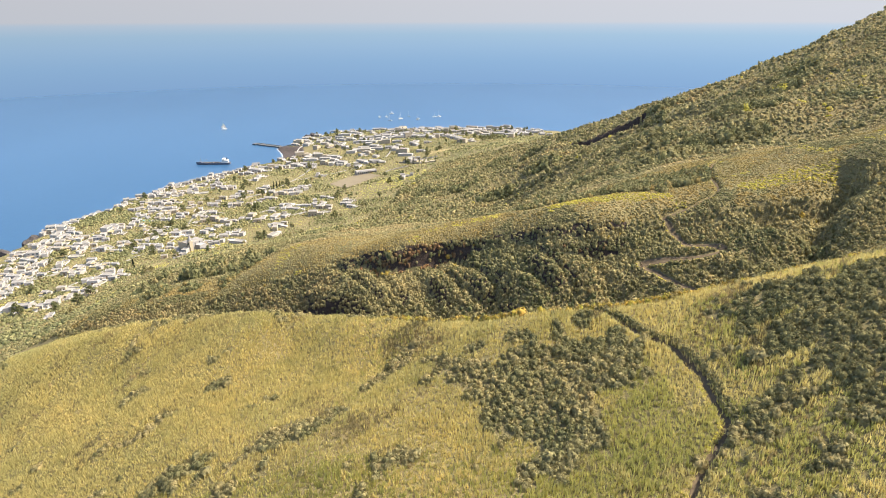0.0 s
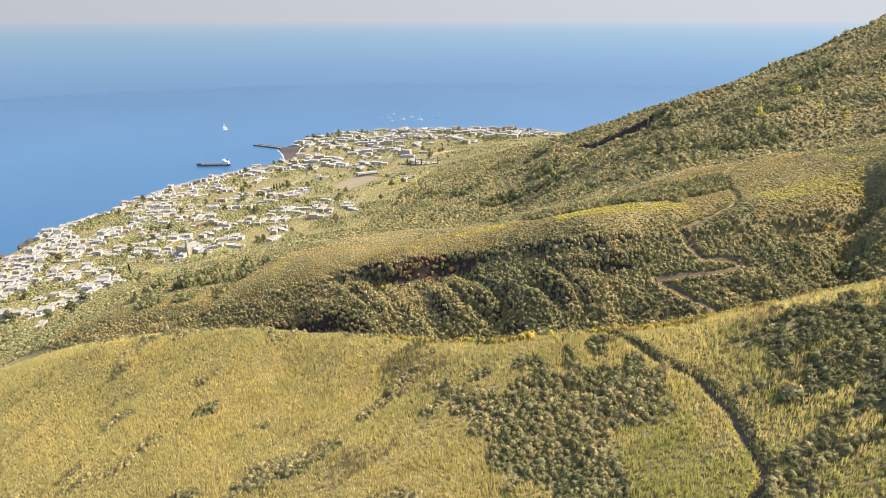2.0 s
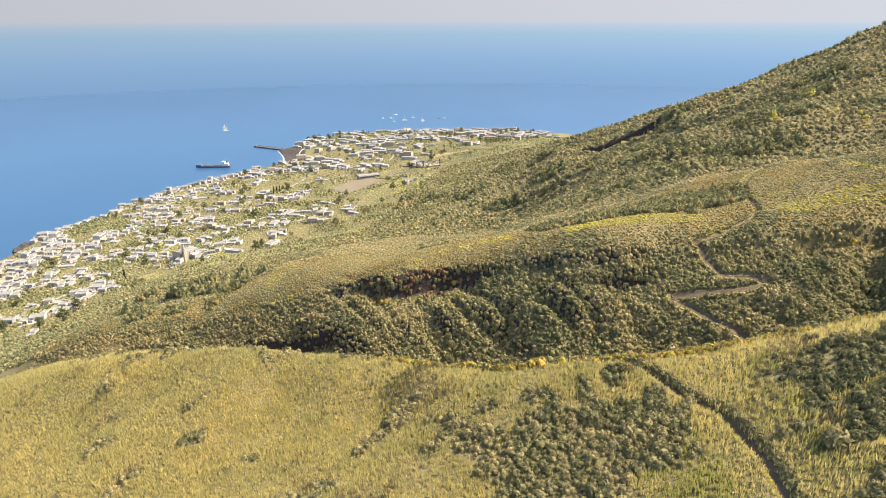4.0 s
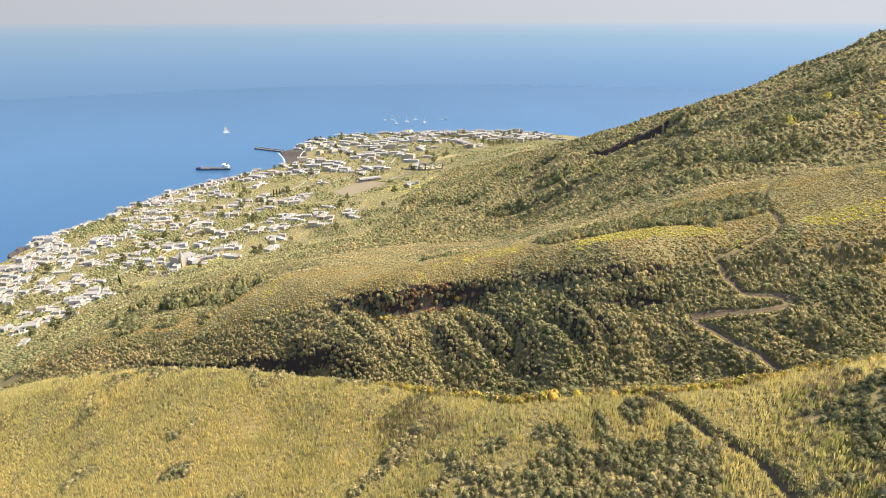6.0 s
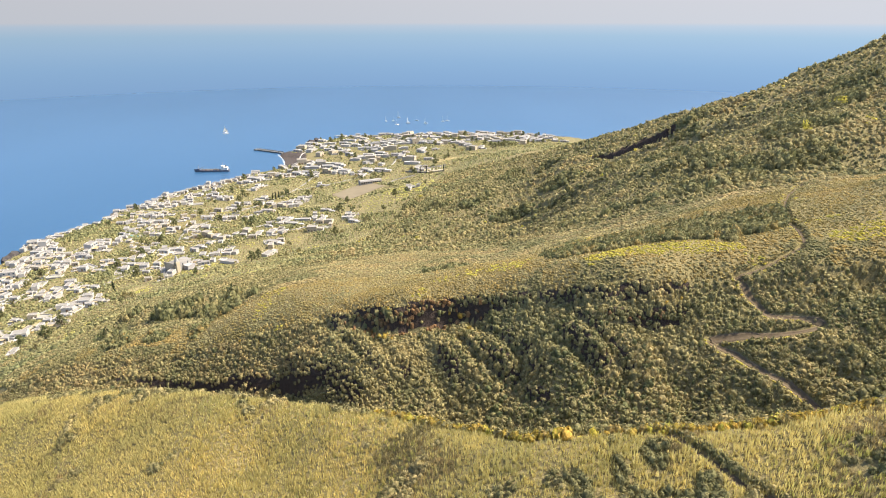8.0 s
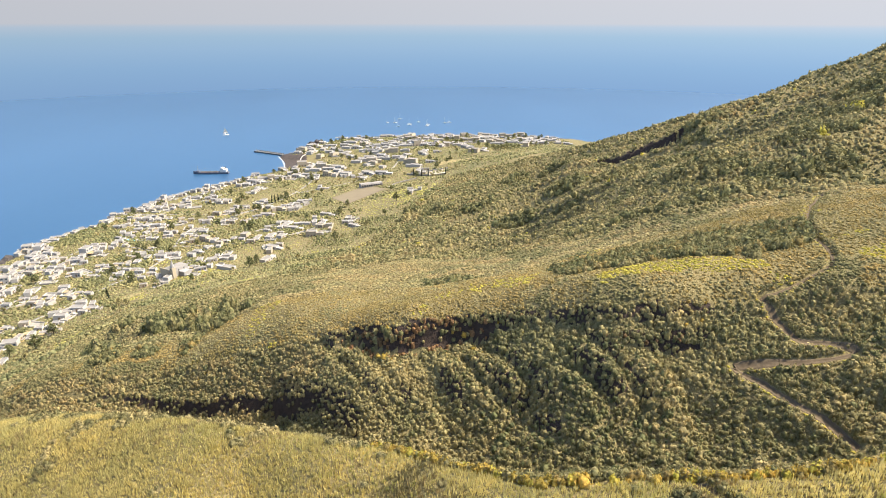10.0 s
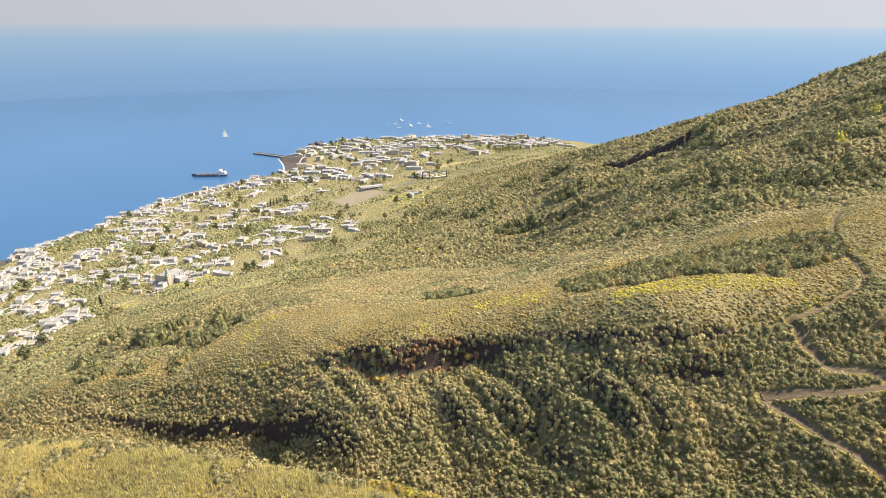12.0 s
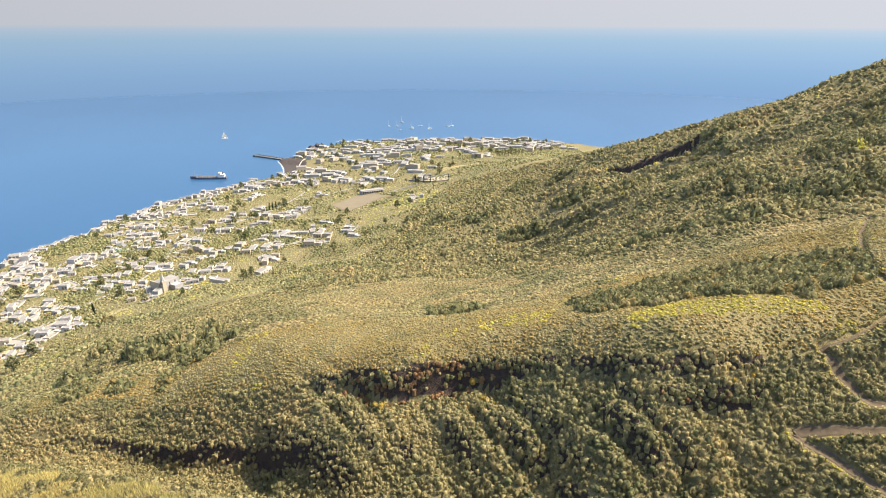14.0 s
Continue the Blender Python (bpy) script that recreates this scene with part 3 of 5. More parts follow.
def spread(x0, x1, y0, y1, gap):
    """Points about gap apart, jittered."""
    a, b = np.meshgrid(np.arange(x0, x1, gap), np.arange(y0, y1, gap))
    a, b = a.ravel() + rng.uniform(-0.5, 0.5, a.size) * gap, b.ravel() + rng.uniform(-0.5, 0.5, b.size) * gap
    return a, b


rim_line, bed_line = [p[:2] for p in NEAR_RIM], [p[:2] for p in STREAM]
far_rim_line = [p[:2] for p in FAR_RIM]


def before(line, x, y):
    """True where a point lies on the camera's side of a line that crosses the land."""
    ring = list(line) + [(-900, line[-1][1]), (-900, -900), (1500, -900), (1500, line[0][1])]
    return inside(x, y, ring)


def off_paths(x, y, room):
    return np.minimum(np.minimum(line_distance(x, y, TRAIL), line_distance(x, y, ZIGZAG)), line_distance(x, y, UPPER_PATH)) > room


NEAR_SHAPES = [bush_shape(k, 46, 0.24) for k in range(12)]
MID_SHAPES = [bush_shape(20 + k, 15, 0.32) for k in range(14)]
FAR_SHAPES = [bush_shape(60 + k, 4, 0.50, 0.8, False) for k in range(12)]
LOW_SHAPES = [bush_shape(100 + k, 8, 0.40, 0.8, False) for k in range(14)]
FINE_SHAPES = [bush_shape(80 + k, 22, 0.30) for k in range(12)]
GRASS_SHAPES = [tuft_shape(40 + k, 9, 0.5) for k in range(8)]
SCRUB = [M_DARK, M_OLIVE, M_BROWN, M_BROOM, M_RUST, M_LEMON, M_GREEN, M_TREE, M_GARDEN, M_LOW]


# stands of taller, darker wood: (x, y, radius)
STANDS = [(-174, 326, 8), (-150, 322, 7), (-127, 320, 8), (-214, 406, 9), (-164, 372, 10), (-138, 370, 9), (-195, 350, 8), (41, 296, 6), (52, 295, 6), (63, 293, 7), (74, 290, 7), (84, 287, 8), (95, 282, 8), (106, 278, 8), (116, 275, 7), (-14, 338, 5), (-5, 343, 6), (5, 346, 5),
          (-178, 380, 9), (-161, 383, 10), (-137, 382, 10), (-112, 352, 9), (-118, 336, 9), (-150, 365, 9), (-136, 350, 7), (-166, 366, 8)]
FAR_STANDS = [(120, 392, 9), (135, 388, 10), (150, 382, 10), (165, 384, 9), (100, 402, 9), (80, 420, 9), (208, 392, 9), (157, 452, 14), (163, 424, 12), (177, 400, 12), (192, 390, 10), (226, 432, 15), (207, 430, 12), (268, 486, 18), (300, 520, 20), (180, 560, 18), (150, 610, 18),
              (90, 560, 16), (60, 600, 18), (110, 640, 18), (210, 600, 14), (240, 640, 16), (30, 720, 20), (80, 820, 18), (120, 780, 16), (-20, 760, 18), (-60, 800, 16)]


def stand(x, y, spots):
    """How far inside a stand of wood a point lies, 0 to 1."""
    out = np.zeros(len(x))
    ragged = value_noise(x, y, 6, 81)
    for a, b, r in spots:
        out = np.maximum(out, np.clip(1.6 - np.hypot(x - a, (y - b) * 1.15) / r - 0.7 * ragged, 0, 1))
    return out


def ahead(x, y):
    """The wedge of land that lies before the viewpoint."""
    return np.abs(x) < 0.86 * y + 26


# patches of growth on the near shoulder
SCRUB_BELT = [(-9, 163), (16, 164), (32, 166), (47, 164), (55, 144), (42, 132), (37, 117), (25, 119), (15, 126), (8, 139)]
GREEN_REEDS = [(42, 132), (55, 145), (63, 136), (63, 115), (60, 103), (49, 101), (30, 112), (38, 118)]
PALE_REEDS = [(53, 164), (86, 154), (80, 131), (86, 114), (69, 115), (68, 133)]
DARK_SCRUB = [(88, 157), (117, 143), (91, 101), (84, 116), (81, 131)]
MIXED_SCRUB = [(68, 114), (85, 113), (91, 101), (76, 78), (52, 91), (63, 105)]
LOW_SCRUB = [(-22, 127), (30, 115), (51, 100), (50, 80), (-112, 120), (-112, 143), (-60, 128)]

# the near shoulder: dry reeds to seaward, scrub uphill, broom along the rim
def zone(x, y, ring, soft=5.0):
    """1 inside a patch of the plan, falling to 0 over a ragged edge."""
    d = line_distance(x, y, ring + ring[:1])
    d = np.where(inside(x, y, ring), d, -d) + (value_noise(x, y, 5, 38) - 0.5) * 12 + (value_noise(x, y, 13, 39) - 0.5) * 8
    return np.clip(d / soft + 0.5, 0, 1)


def shoulder_growth(x, y):
    """The share of scrub against reeds, and the patches of the plan, at each point of the near shoulder."""
    patches = [zone(x, y, ring) for ring in (SCRUB_BELT, PALE_REEDS, GREEN_REEDS, DARK_SCRUB, MIXED_SCRUB, LOW_SCRUB)]
    belt, pale, green_patch, shade, mixed, low = patches
    drift = value_noise((0.8 * x + 0.6 * y) * 0.3, 0.8 * y - 0.6 * x, 7, 40)
    share = value_noise(x, y, 15, 31) * 0.32 + value_noise(x, y, 4, 32) * 0.40 + drift * 0.28
    streak = np.exp(-(line_distance(x, y, [(-80, 135), (-37, 142), (-16, 171)]) / 6) ** 2)
    share += -0.22 + 0.41 * belt * (1 - 0.6 * np.clip((y - 146) / 14, 0, 1)) + 0.50 * shade + 0.30 * mixed + 0.21 * low + 0.30 * streak + 0.24 * np.exp(-(line_distance(x, y, [p[:2] for p in NEAR_RIM]) / 7) ** 2) * np.clip((-8 - x) / 10, 0, 1) + 0.04 * pale + 0.22 * np.clip((x - 85) / 20, 0, 1)
    return share, patches


x, y = spread(-290, 165, 62, 305, 1.24)
ok = before(rim_line, x, y) & off_paths(x, y, 0.85) & ahead(x, y)
x, y = x[ok], y[ok]
share, (belt, pale, green_patch, shade, mixed, low) = shoulder_growth(x, y)
ok = (share > 0.50) & (rng.random(len(x)) < 0.9)
bx, by, belt, shade, mixed = x[ok], y[ok], belt[ok], shade[ok], mixed[ok]
rim_near = line_distance(bx, by, rim_line)
s = (0.62 + 0.75 * rng.random(len(bx)) ** 1.5) * (0.75 + 0.6 * value_noise(bx, by, 6, 33)) * np.where(rng.random(len(bx)) < 0.12, 1.4, 1.0)
tone = value_noise(bx, by, 20, 34) * 0.6 + rng.uniform(-0.25, 0.25, len(bx)) + 0.45 * shade + 0.15 * mixed + 0.28 * belt + 0.16
pick = np.where(tone > 0.55, 0, np.where(tone > 0.10, 1, 2))
scatter("near_scrub", NEAR_SHAPES, bx, by, s, s * rng.uniform(1.05, 1.7, len(bx)), pick, SCRUB, "dense olive and dark green scrub on the near shoulder", "scrub", 0.18)

x, y = spread(-290, 165, 62, 305, 0.90)
ok = before(rim_line, x, y) & off_paths(x, y, 0.65) & ahead(x, y)
x, y = x[ok], y[ok]
share, (belt, pale, green_patch, shade, mixed, low) = shoulder_growth(x, y)
ok = ((share < 0.50) | (rng.random(len(x)) < 0.05)) & ((line_distance(x, y, rim_line) > 2.2) | (x < -12))
hx, hy, belt, pale, green_patch, shade, mixed, low = [a[ok] for a in (x, y, belt, pale, green_patch, shade, mixed, low)]
tall = rng.uniform(1.1, 1.9, len(hx)) * (0.65 + 0.6 * value_noise(hx, hy, 7, 35)) * np.where(share[ok] > 0.5, 0.75, 1.0)
green = value_noise(hx, hy, 22, 36) * 0.35 + rng.uniform(0, 0.35, len(hx)) + 0.40 * green_patch + 0.32 * low + 0.28 * mixed + 0.26 * pale + 0.2 * shade - 0.14 * np.clip((-30 - hx) / 20, 0, 1)
drift = value_noise((0.8 * hx + 0.6 * hy) * 0.3, 0.8 * hy - 0.6 * hx, 6, 37)
straw = drift * 0.75 + rng.uniform(0, 0.35, len(hx)) + 0.10 * belt - 0.10 * np.clip((-30 - hx) / 20, 0, 1)
scatter("dry_reeds", GRASS_SHAPES, hx, hy, 0.55 + tall * 0.45, tall, np.where(green > 0.58, 1, np.where(straw > 0.80, 2, 0)), [M_GOLD, M_GREEN, M_BROWN], "tall golden reeds and grass on the slope", "grass", 0.02)

# broom along the crest
x = np.linspace(-25, 150, 640) + rng.uniform(-0.5, 0.5, 640)
line = np.array(rim_line)[::-1]
y = np.interp(x, line[:, 0], line[:, 1]) - 0.4 + rng.normal(0, 0.7, len(x))
ok = off_paths(x, y, 1.2)
x, y = x[ok], y[ok]
s = rng.uniform(0.9, 1.6, len(x)) * (0.6 + 0.8 * value_noise(x, y, 9, 45))
scatter("rim_broom", FINE_SHAPES, x, y, s, s * 1.5, np.where(rng.random(len(x)) < 0.5, 3, np.where(rng.random(len(x)) < 0.35, 5, np.where(rng.random(len(x)) < 0.5, 1, 9))), SCRUB, "yellow broom bushes along the ravine's rim", "broom")

# the ravine's two walls
x, y = spread(-285, 205, 165, 330, 1.16)
ok = ~before(rim_line, x, y) & before(far_rim_line, x, y) & off_paths(x, y, 2.2) & ahead(x, y)
x, y = x[ok], y[ok]
s = (0.58 + 0.72 * rng.random(len(x)) ** 1.6) * (0.8 + 0.5 * value_noise(x, y, 8, 41)) * np.where(rng.random(len(x)) < 0.10, 1.4, 1.0)
tone = 0.5 + (value_noise(x, y, 15, 42) - 0.5) * 0.45 + rng.uniform(-0.25, 0.25, len(x))
pick = np.where(tone > 0.66, np.where(rng.random(len(x)) < 0.4, 7, 0), 1)
pick = np.where((y < 222) & (x > 10) & (pick == 1) & (rng.random(len(x)) < 0.6), 0, pick)
under_rim = line_distance(x, y, far_rim_line)
bank_side = np.where(inside(x, y, BANK + [(-49, 200), (-215, 250)]), line_distance(x, y, BANK), 99)
scarp = np.maximum(np.clip(1 - np.abs(under_rim - 2.6) / 3.2, 0, 1) * np.exp(-((x + 22) / 34) ** 4), 0.9 * (bank_side < 2.0) * (x > -190))
pick = np.where(rng.random(len(x)) < scarp * 0.7, np.where(np.abs(x + 15) < 32, 4, 0), pick)
pick = np.where((under_rim < 8) & (np.abs(x + 12) < 30) & (rng.random(len(x)) < 0.04), 3, pick)
pick = np.where((under_rim < 9) & (rng.random(len(x)) < 0.008), 3, pick)
pick = np.where((x < -45) & (under_rim < 18) & (pick == 1) & (rng.random(len(x)) < 0.5), 2, pick)
pick = np.where((x < -30) & ((pick == 0) | (pick == 7)) & (rng.random(len(x)) < 0.75), 1, pick)
on_ledge = inside(x, y, [(52, 239.2), (62, 237), (80, 236.6), (80, 234.6), (62, 234.8), (52, 237)])
ok = (rng.random(len(x)) > scarp * 0.75) & (~on_ledge | (rng.random(len(x)) < 0.55))
x, y, s, pick = x[ok], y[ok], s[ok], pick[ok]
scatter("ravine_scrub", MID_SHAPES, x, y, s, s * rng.uniform(0.9, 1.7, len(x)) * (0.7 + 0.8 * value_noise(x, y, 3.2, 46)), pick, SCRUB, "dense dark green bushes on the ravine's walls", "scrub", 0.2)

# shrubs that lean out over the scarp and the ledge
lip = np.vstack([smooth_line(LEDGE, 0.5), smooth_line([p for p in far_rim_line if -62 < p[0] < 30], 0.6)])
lip = lip + rng.normal(0, 0.45, lip.shape) - (0, 0.7)
s = rng.uniform(0.7, 1.2, len(lip))
scatter("lip_scrub", MID_SHAPES, lip[:, 0], lip[:, 1], s, s * rng.uniform(1.0, 1.6, len(lip)), np.where(rng.random(len(lip)) < np.where(np.abs(lip[:, 0] + 20) < 20, 0.7, 0.08), 4, np.where(rng.random(len(lip)) < 0.55, 0, 1)), SCRUB, "dark shrubs leaning over the ravine's scarp", "scrub", 0.1)

# the plateau behind the ravine: low dry scrub, lemon broom, stands of wood
x, y = spread(-320, 300, 225, 330, 1.17)
x2, y2 = spread(-320, 300, 330, 520, 2.0)
x, y = np.r_[x, x2], np.r_[y, y2]
spur_line = [p[:2] for p in SPUR]
beyond = ~before(far_rim_line, x, y) & before(spur_line, x, y) & off_paths(x, y, 0.7) & ahead(x, y)
x, y = x[beyond], y[beyond]
patch = value_noise(x, y, 40, 51) * 0.5 + value_noise(x, y, 10, 52) * 0.5
band = inside(x, y + (value_noise(x, y, 6, 54) - 0.5) * 6, [(36, 281), (50, 298), (72, 311), (99, 306), (134, 292), (126, 272), (107, 264), (80, 269), (60, 272), (44, 276)])
wood = np.maximum(stand(x, y, STANDS) * rng.uniform(0.1, 0.75, len(x)), 0.9 * band * (rng.random(len(x)) < 0.72))
rim_edge = np.exp(-(line_distance(x, y, far_rim_line) / 7) ** 2)
s = (0.55 + 0.7 * rng.random(len(x)) ** 1.6) * (0.85 + 0.5 * patch) * (1 + 0.95 * (wood > 0.25)) * np.where(y > 330, 1.5, 0.9)
tall = s * np.where(wood > 0.25, rng.uniform(0.9, 1.5, len(x)) * np.where(band, 1.25, 1.0), 0.46 + 0.5 * rim_edge)
dry = value_noise(x, y, 9, 55) * 0.6 + value_noise(x, y, 28, 56) * 0.4 + rng.uniform(-0.14, 0.14, len(x))
pick = np.where(wood > 0.25, np.where(rng.random(len(x)) < 0.4, 7, np.where(rng.random(len(x)) < 0.75, 0, 1)), np.where(patch > 0.64, 0, np.where(dry > 0.52, 2, 1)))
pick = np.where((wood <= 0.25) & (value_noise(x, y, 13, 53) > 0.80) & (y < 330) & (rng.random(len(x)) < 0.3), 5, pick)
ragged_y = y + (value_noise(x, y, 5, 57) - 0.5) * 4
lemon = inside(x, ragged_y, [(48, 263), (60, 269.5), (80, 266), (104, 260.5), (104, 254), (78, 256), (54, 259.5)]) | inside(x, ragged_y, [(132, 258), (142, 261), (160, 262), (176, 256), (170, 246), (150, 251), (138, 251)])
lemon |= inside(x, ragged_y, [(6, 296), (34, 291), (27, 278), (4, 284)]) & (rng.random(len(x)) < 0.5)
pick = np.where((y <= 330) & (pick == 2), 9, pick)
pick = np.where((y <= 330) & (pick == 1) & (rng.random(len(x)) < 0.35 + 0.4 * (dry > 0.45)), 9, pick)
pick = np.where(lemon & (rng.random(len(x)) < 0.92), 5, pick)
in_wood = wood > 0.25
west = np.clip((-85 - x) / 30, 0, 1) * np.clip((y - 318) / 20, 0, 1)
pick = np.where(~in_wood & (rng.random(len(x)) < 0.7 * west), np.where(rng.random(len(x)) < 0.6, 0, 1), pick)
tall = tall * (1 + 0.7 * west)
for name, shapes, some in (("plateau_scrub", LOW_SHAPES, ~in_wood & (y <= 330)), ("slope_scrub", FAR_SHAPES, ~in_wood & (y > 330)), ("slope_woods", FINE_SHAPES, in_wood)):
    scatter(name, shapes, x[some], y[some], s[some], tall[some], pick[some], SCRUB, "low dry brown and olive scrub on the plateau" if shapes is not FINE_SHAPES else "taller dark green thickets on the plateau's slope", "scrub", 0.2)

# the far mountainside: woods and scrub
x, y = spread(-150, 480, 338, 560, 2.75)
x2, y2 = spread(-150, 640, 560, 980, 4.6)
x, y = np.r_[x, x2], np.r_[y, y2]
spur_back = ~before(spur_line, x, y) & (ground(x, y) > 42) & ahead(x, y)
x, y = x[spur_back], y[spur_back]
patch = value_noise(x, y, 45, 61) * 0.5 + value_noise(x, y, 14, 62) * 0.5
wood = stand(x, y, FAR_STANDS)
s = (0.85 + 1.1 * rng.random(len(x)) ** 1.8) * np.where(y > 560, 1.8, 1.4) * (0.75 + 0.7 * value_noise(x, y, 17, 64)) * (1 + 0.5 * (wood > 0.2))
pick = np.where((patch > 0.74) | (wood > 0.2), np.where((rng.random(len(x)) < 0.15) & (wood > 0.2), 7, 0), np.where(value_noise(x, y, 24, 63) + rng.uniform(-0.2, 0.2, len(x)) > 0.80, 2, np.where(rng.random(len(x)) < 0.42, 0, 1)))
clear = ~((line_distance(x, y, CRAG) < 9) & (y < 706 - 0.885 * (x - 148)))
x, y, s, pick, patch, wood = [a[clear] for a in (x, y, s, pick, patch, wood)]
pick = np.where((patch < 0.34) & (rng.random(len(x)) < 0.06), 5, pick)
for name, shapes, some in (("mountain_scrub", FAR_SHAPES, wood <= 0.2), ("mountain_woods", FINE_SHAPES, wood > 0.2)):
    scatter(name, shapes, x[some], y[some], s[some], (s * np.where(wood > 0.2, rng.uniform(1.0, 1.7, len(x)), rng.uniform(0.75, 1.25, len(x))))[some], pick[some], SCRUB, "olive scrub on the mountainside" if shapes is FAR_SHAPES else "dark green woods in the mountain's hollows", "scrub", 0.2)

# gardens and scrub among the houses
x, y = spread(-540, 100, 330, 800, 3.6)
x2, y2 = spread(-480, 260, 800, 1540, 5.8)
x, y = np.r_[x, x2], np.r_[y, y2]
ok = (shore(x, y) > 20) & (ground(x, y) < 62) & (np.hypot(x + 325, y - 1235) > 62) & ahead(x, y) & (rng.random(len(x)) < 0.95)
ok &= ~inside(x, y, [(-184, 919), (-149, 874), (-100, 955), (-139, 994)])
x, y = x[ok], y[ok]
lot = value_noise(x, y, 26, 71)
s = rng.uniform(1.4, 2.4, len(x)) * (0.7 + 0.6 * value_noise(x, y, 50, 72)) * np.where(y > 800, 1.4, 1.0) * np.where(lot > 0.62, 1.25, 1.0)
pick = np.where(lot > 0.6, np.where(rng.random(len(x)) < 0.35, 7, 8), np.where(rng.random(len(x)) < 0.08, 2, np.where(lot < 0.12, 6, np.where(rng.random(len(x)) < 0.85, 8, 1))))
meadow = inside(x, y, [(-125, 815), (-70, 840), (-15, 930), (-20, 965), (-70, 950), (-120, 880)])
pick = np.where(meadow & (rng.random(len(x)) < 0.85), 6, pick)
scatter("garden_scrub", FAR_SHAPES, x, y, s, s * np.where((lot < 0.3) | meadow, 0.3, np.where(lot > 0.62, 1.1, 0.75)) * np.where(y > 850, 0.55, 1.0), pick, SCRUB, "olive and green garden shrubs between the houses", "shrubs")

# thinner growth on the slope behind the first viewpoint
x, y = spread(-170, 160, -60, 62, 4.4)
s = rng.uniform(1.2, 2.1, len(x))
scatter("back_scrub", MID_SHAPES, x, y, s, s, rng.integers(0, 3, len(x)), SCRUB, "olive scrub on the slope below the flight path", "scrub")

# tall shrubs that crowd the footpaths, highest on their sunny side
for trail_line in (TRAIL, ZIGZAG, UPPER_PATH):
    p = smooth_line(trail_line, 0.5)
    d = np.gradient(p, axis=0)
    side = np.stack([d[:, 1], -d[:, 0]], -1) / np.hypot(d[:, 0], d[:, 1])[:, None]
    side *= np.sign(side @ np.array([0.8, 0.6]))[:, None]
    wider = 0.0 if trail_line is TRAIL else 0.3
    for sign, reach, tall in ((1, 1.35 + wider, 1.25), (1, 2.1 + wider, 1.0), (-1, 1.7 + wider, 0.4)):
        q = p + side * (sign * reach + rng.normal(0, 0.18, len(p)))[:, None]
        q = q[(rng.random(len(q)) < 0.8) & off_paths(q[:, 0], q[:, 1], 0.85)]
        s = rng.uniform(0.6, 0.95, len(q))
        t = s * tall * rng.uniform(0.85, 1.2, len(q)) * (1.0 if trail_line is not UPPER_PATH else 0.5)
        tones = np.where(rng.random(len(q)) < 0.5, 0, 1) if sign > 0 else np.where(rng.random(len(q)) < 0.5, 2, 5)
        scatter("trailside_scrub", MID_SHAPES, q[:, 0], q[:, 1], s * 0.8, t, tones, SCRUB, "green shrubs crowding the footpath" if sign > 0 else "dry yellowish shrubs on the footpath's outer lip", "scrub")


# ---- the village ----
def settle(x, y):
    return float(ground(np.array([x]), np.array([y]))[0])


def block(bm, w, d, h, x=0.0, y=0.0, z=0.0):
    """A plastered cube with soft edges and a parapet round its flat top."""
    box(bm, x - w / 2, y - d / 2, z - 2.5, x + w / 2, y + d / 2, z + h, 0.12)
    t = 0.3
    for a, b, c, e in ((x - w / 2, y - d / 2, x + w / 2, y - d / 2 + t), (x - w / 2, y + d / 2 - t, x + w / 2, y + d / 2),
                       (x - w / 2, y - d / 2 + t, x - w / 2 + t, y + d / 2 - t), (x + w / 2 - t, y - d / 2 + t, x + w / 2, y + d / 2 - t)):
        box(bm, a, b, z + h - 0.02, c, e, z + h + 0.3)
    return bm


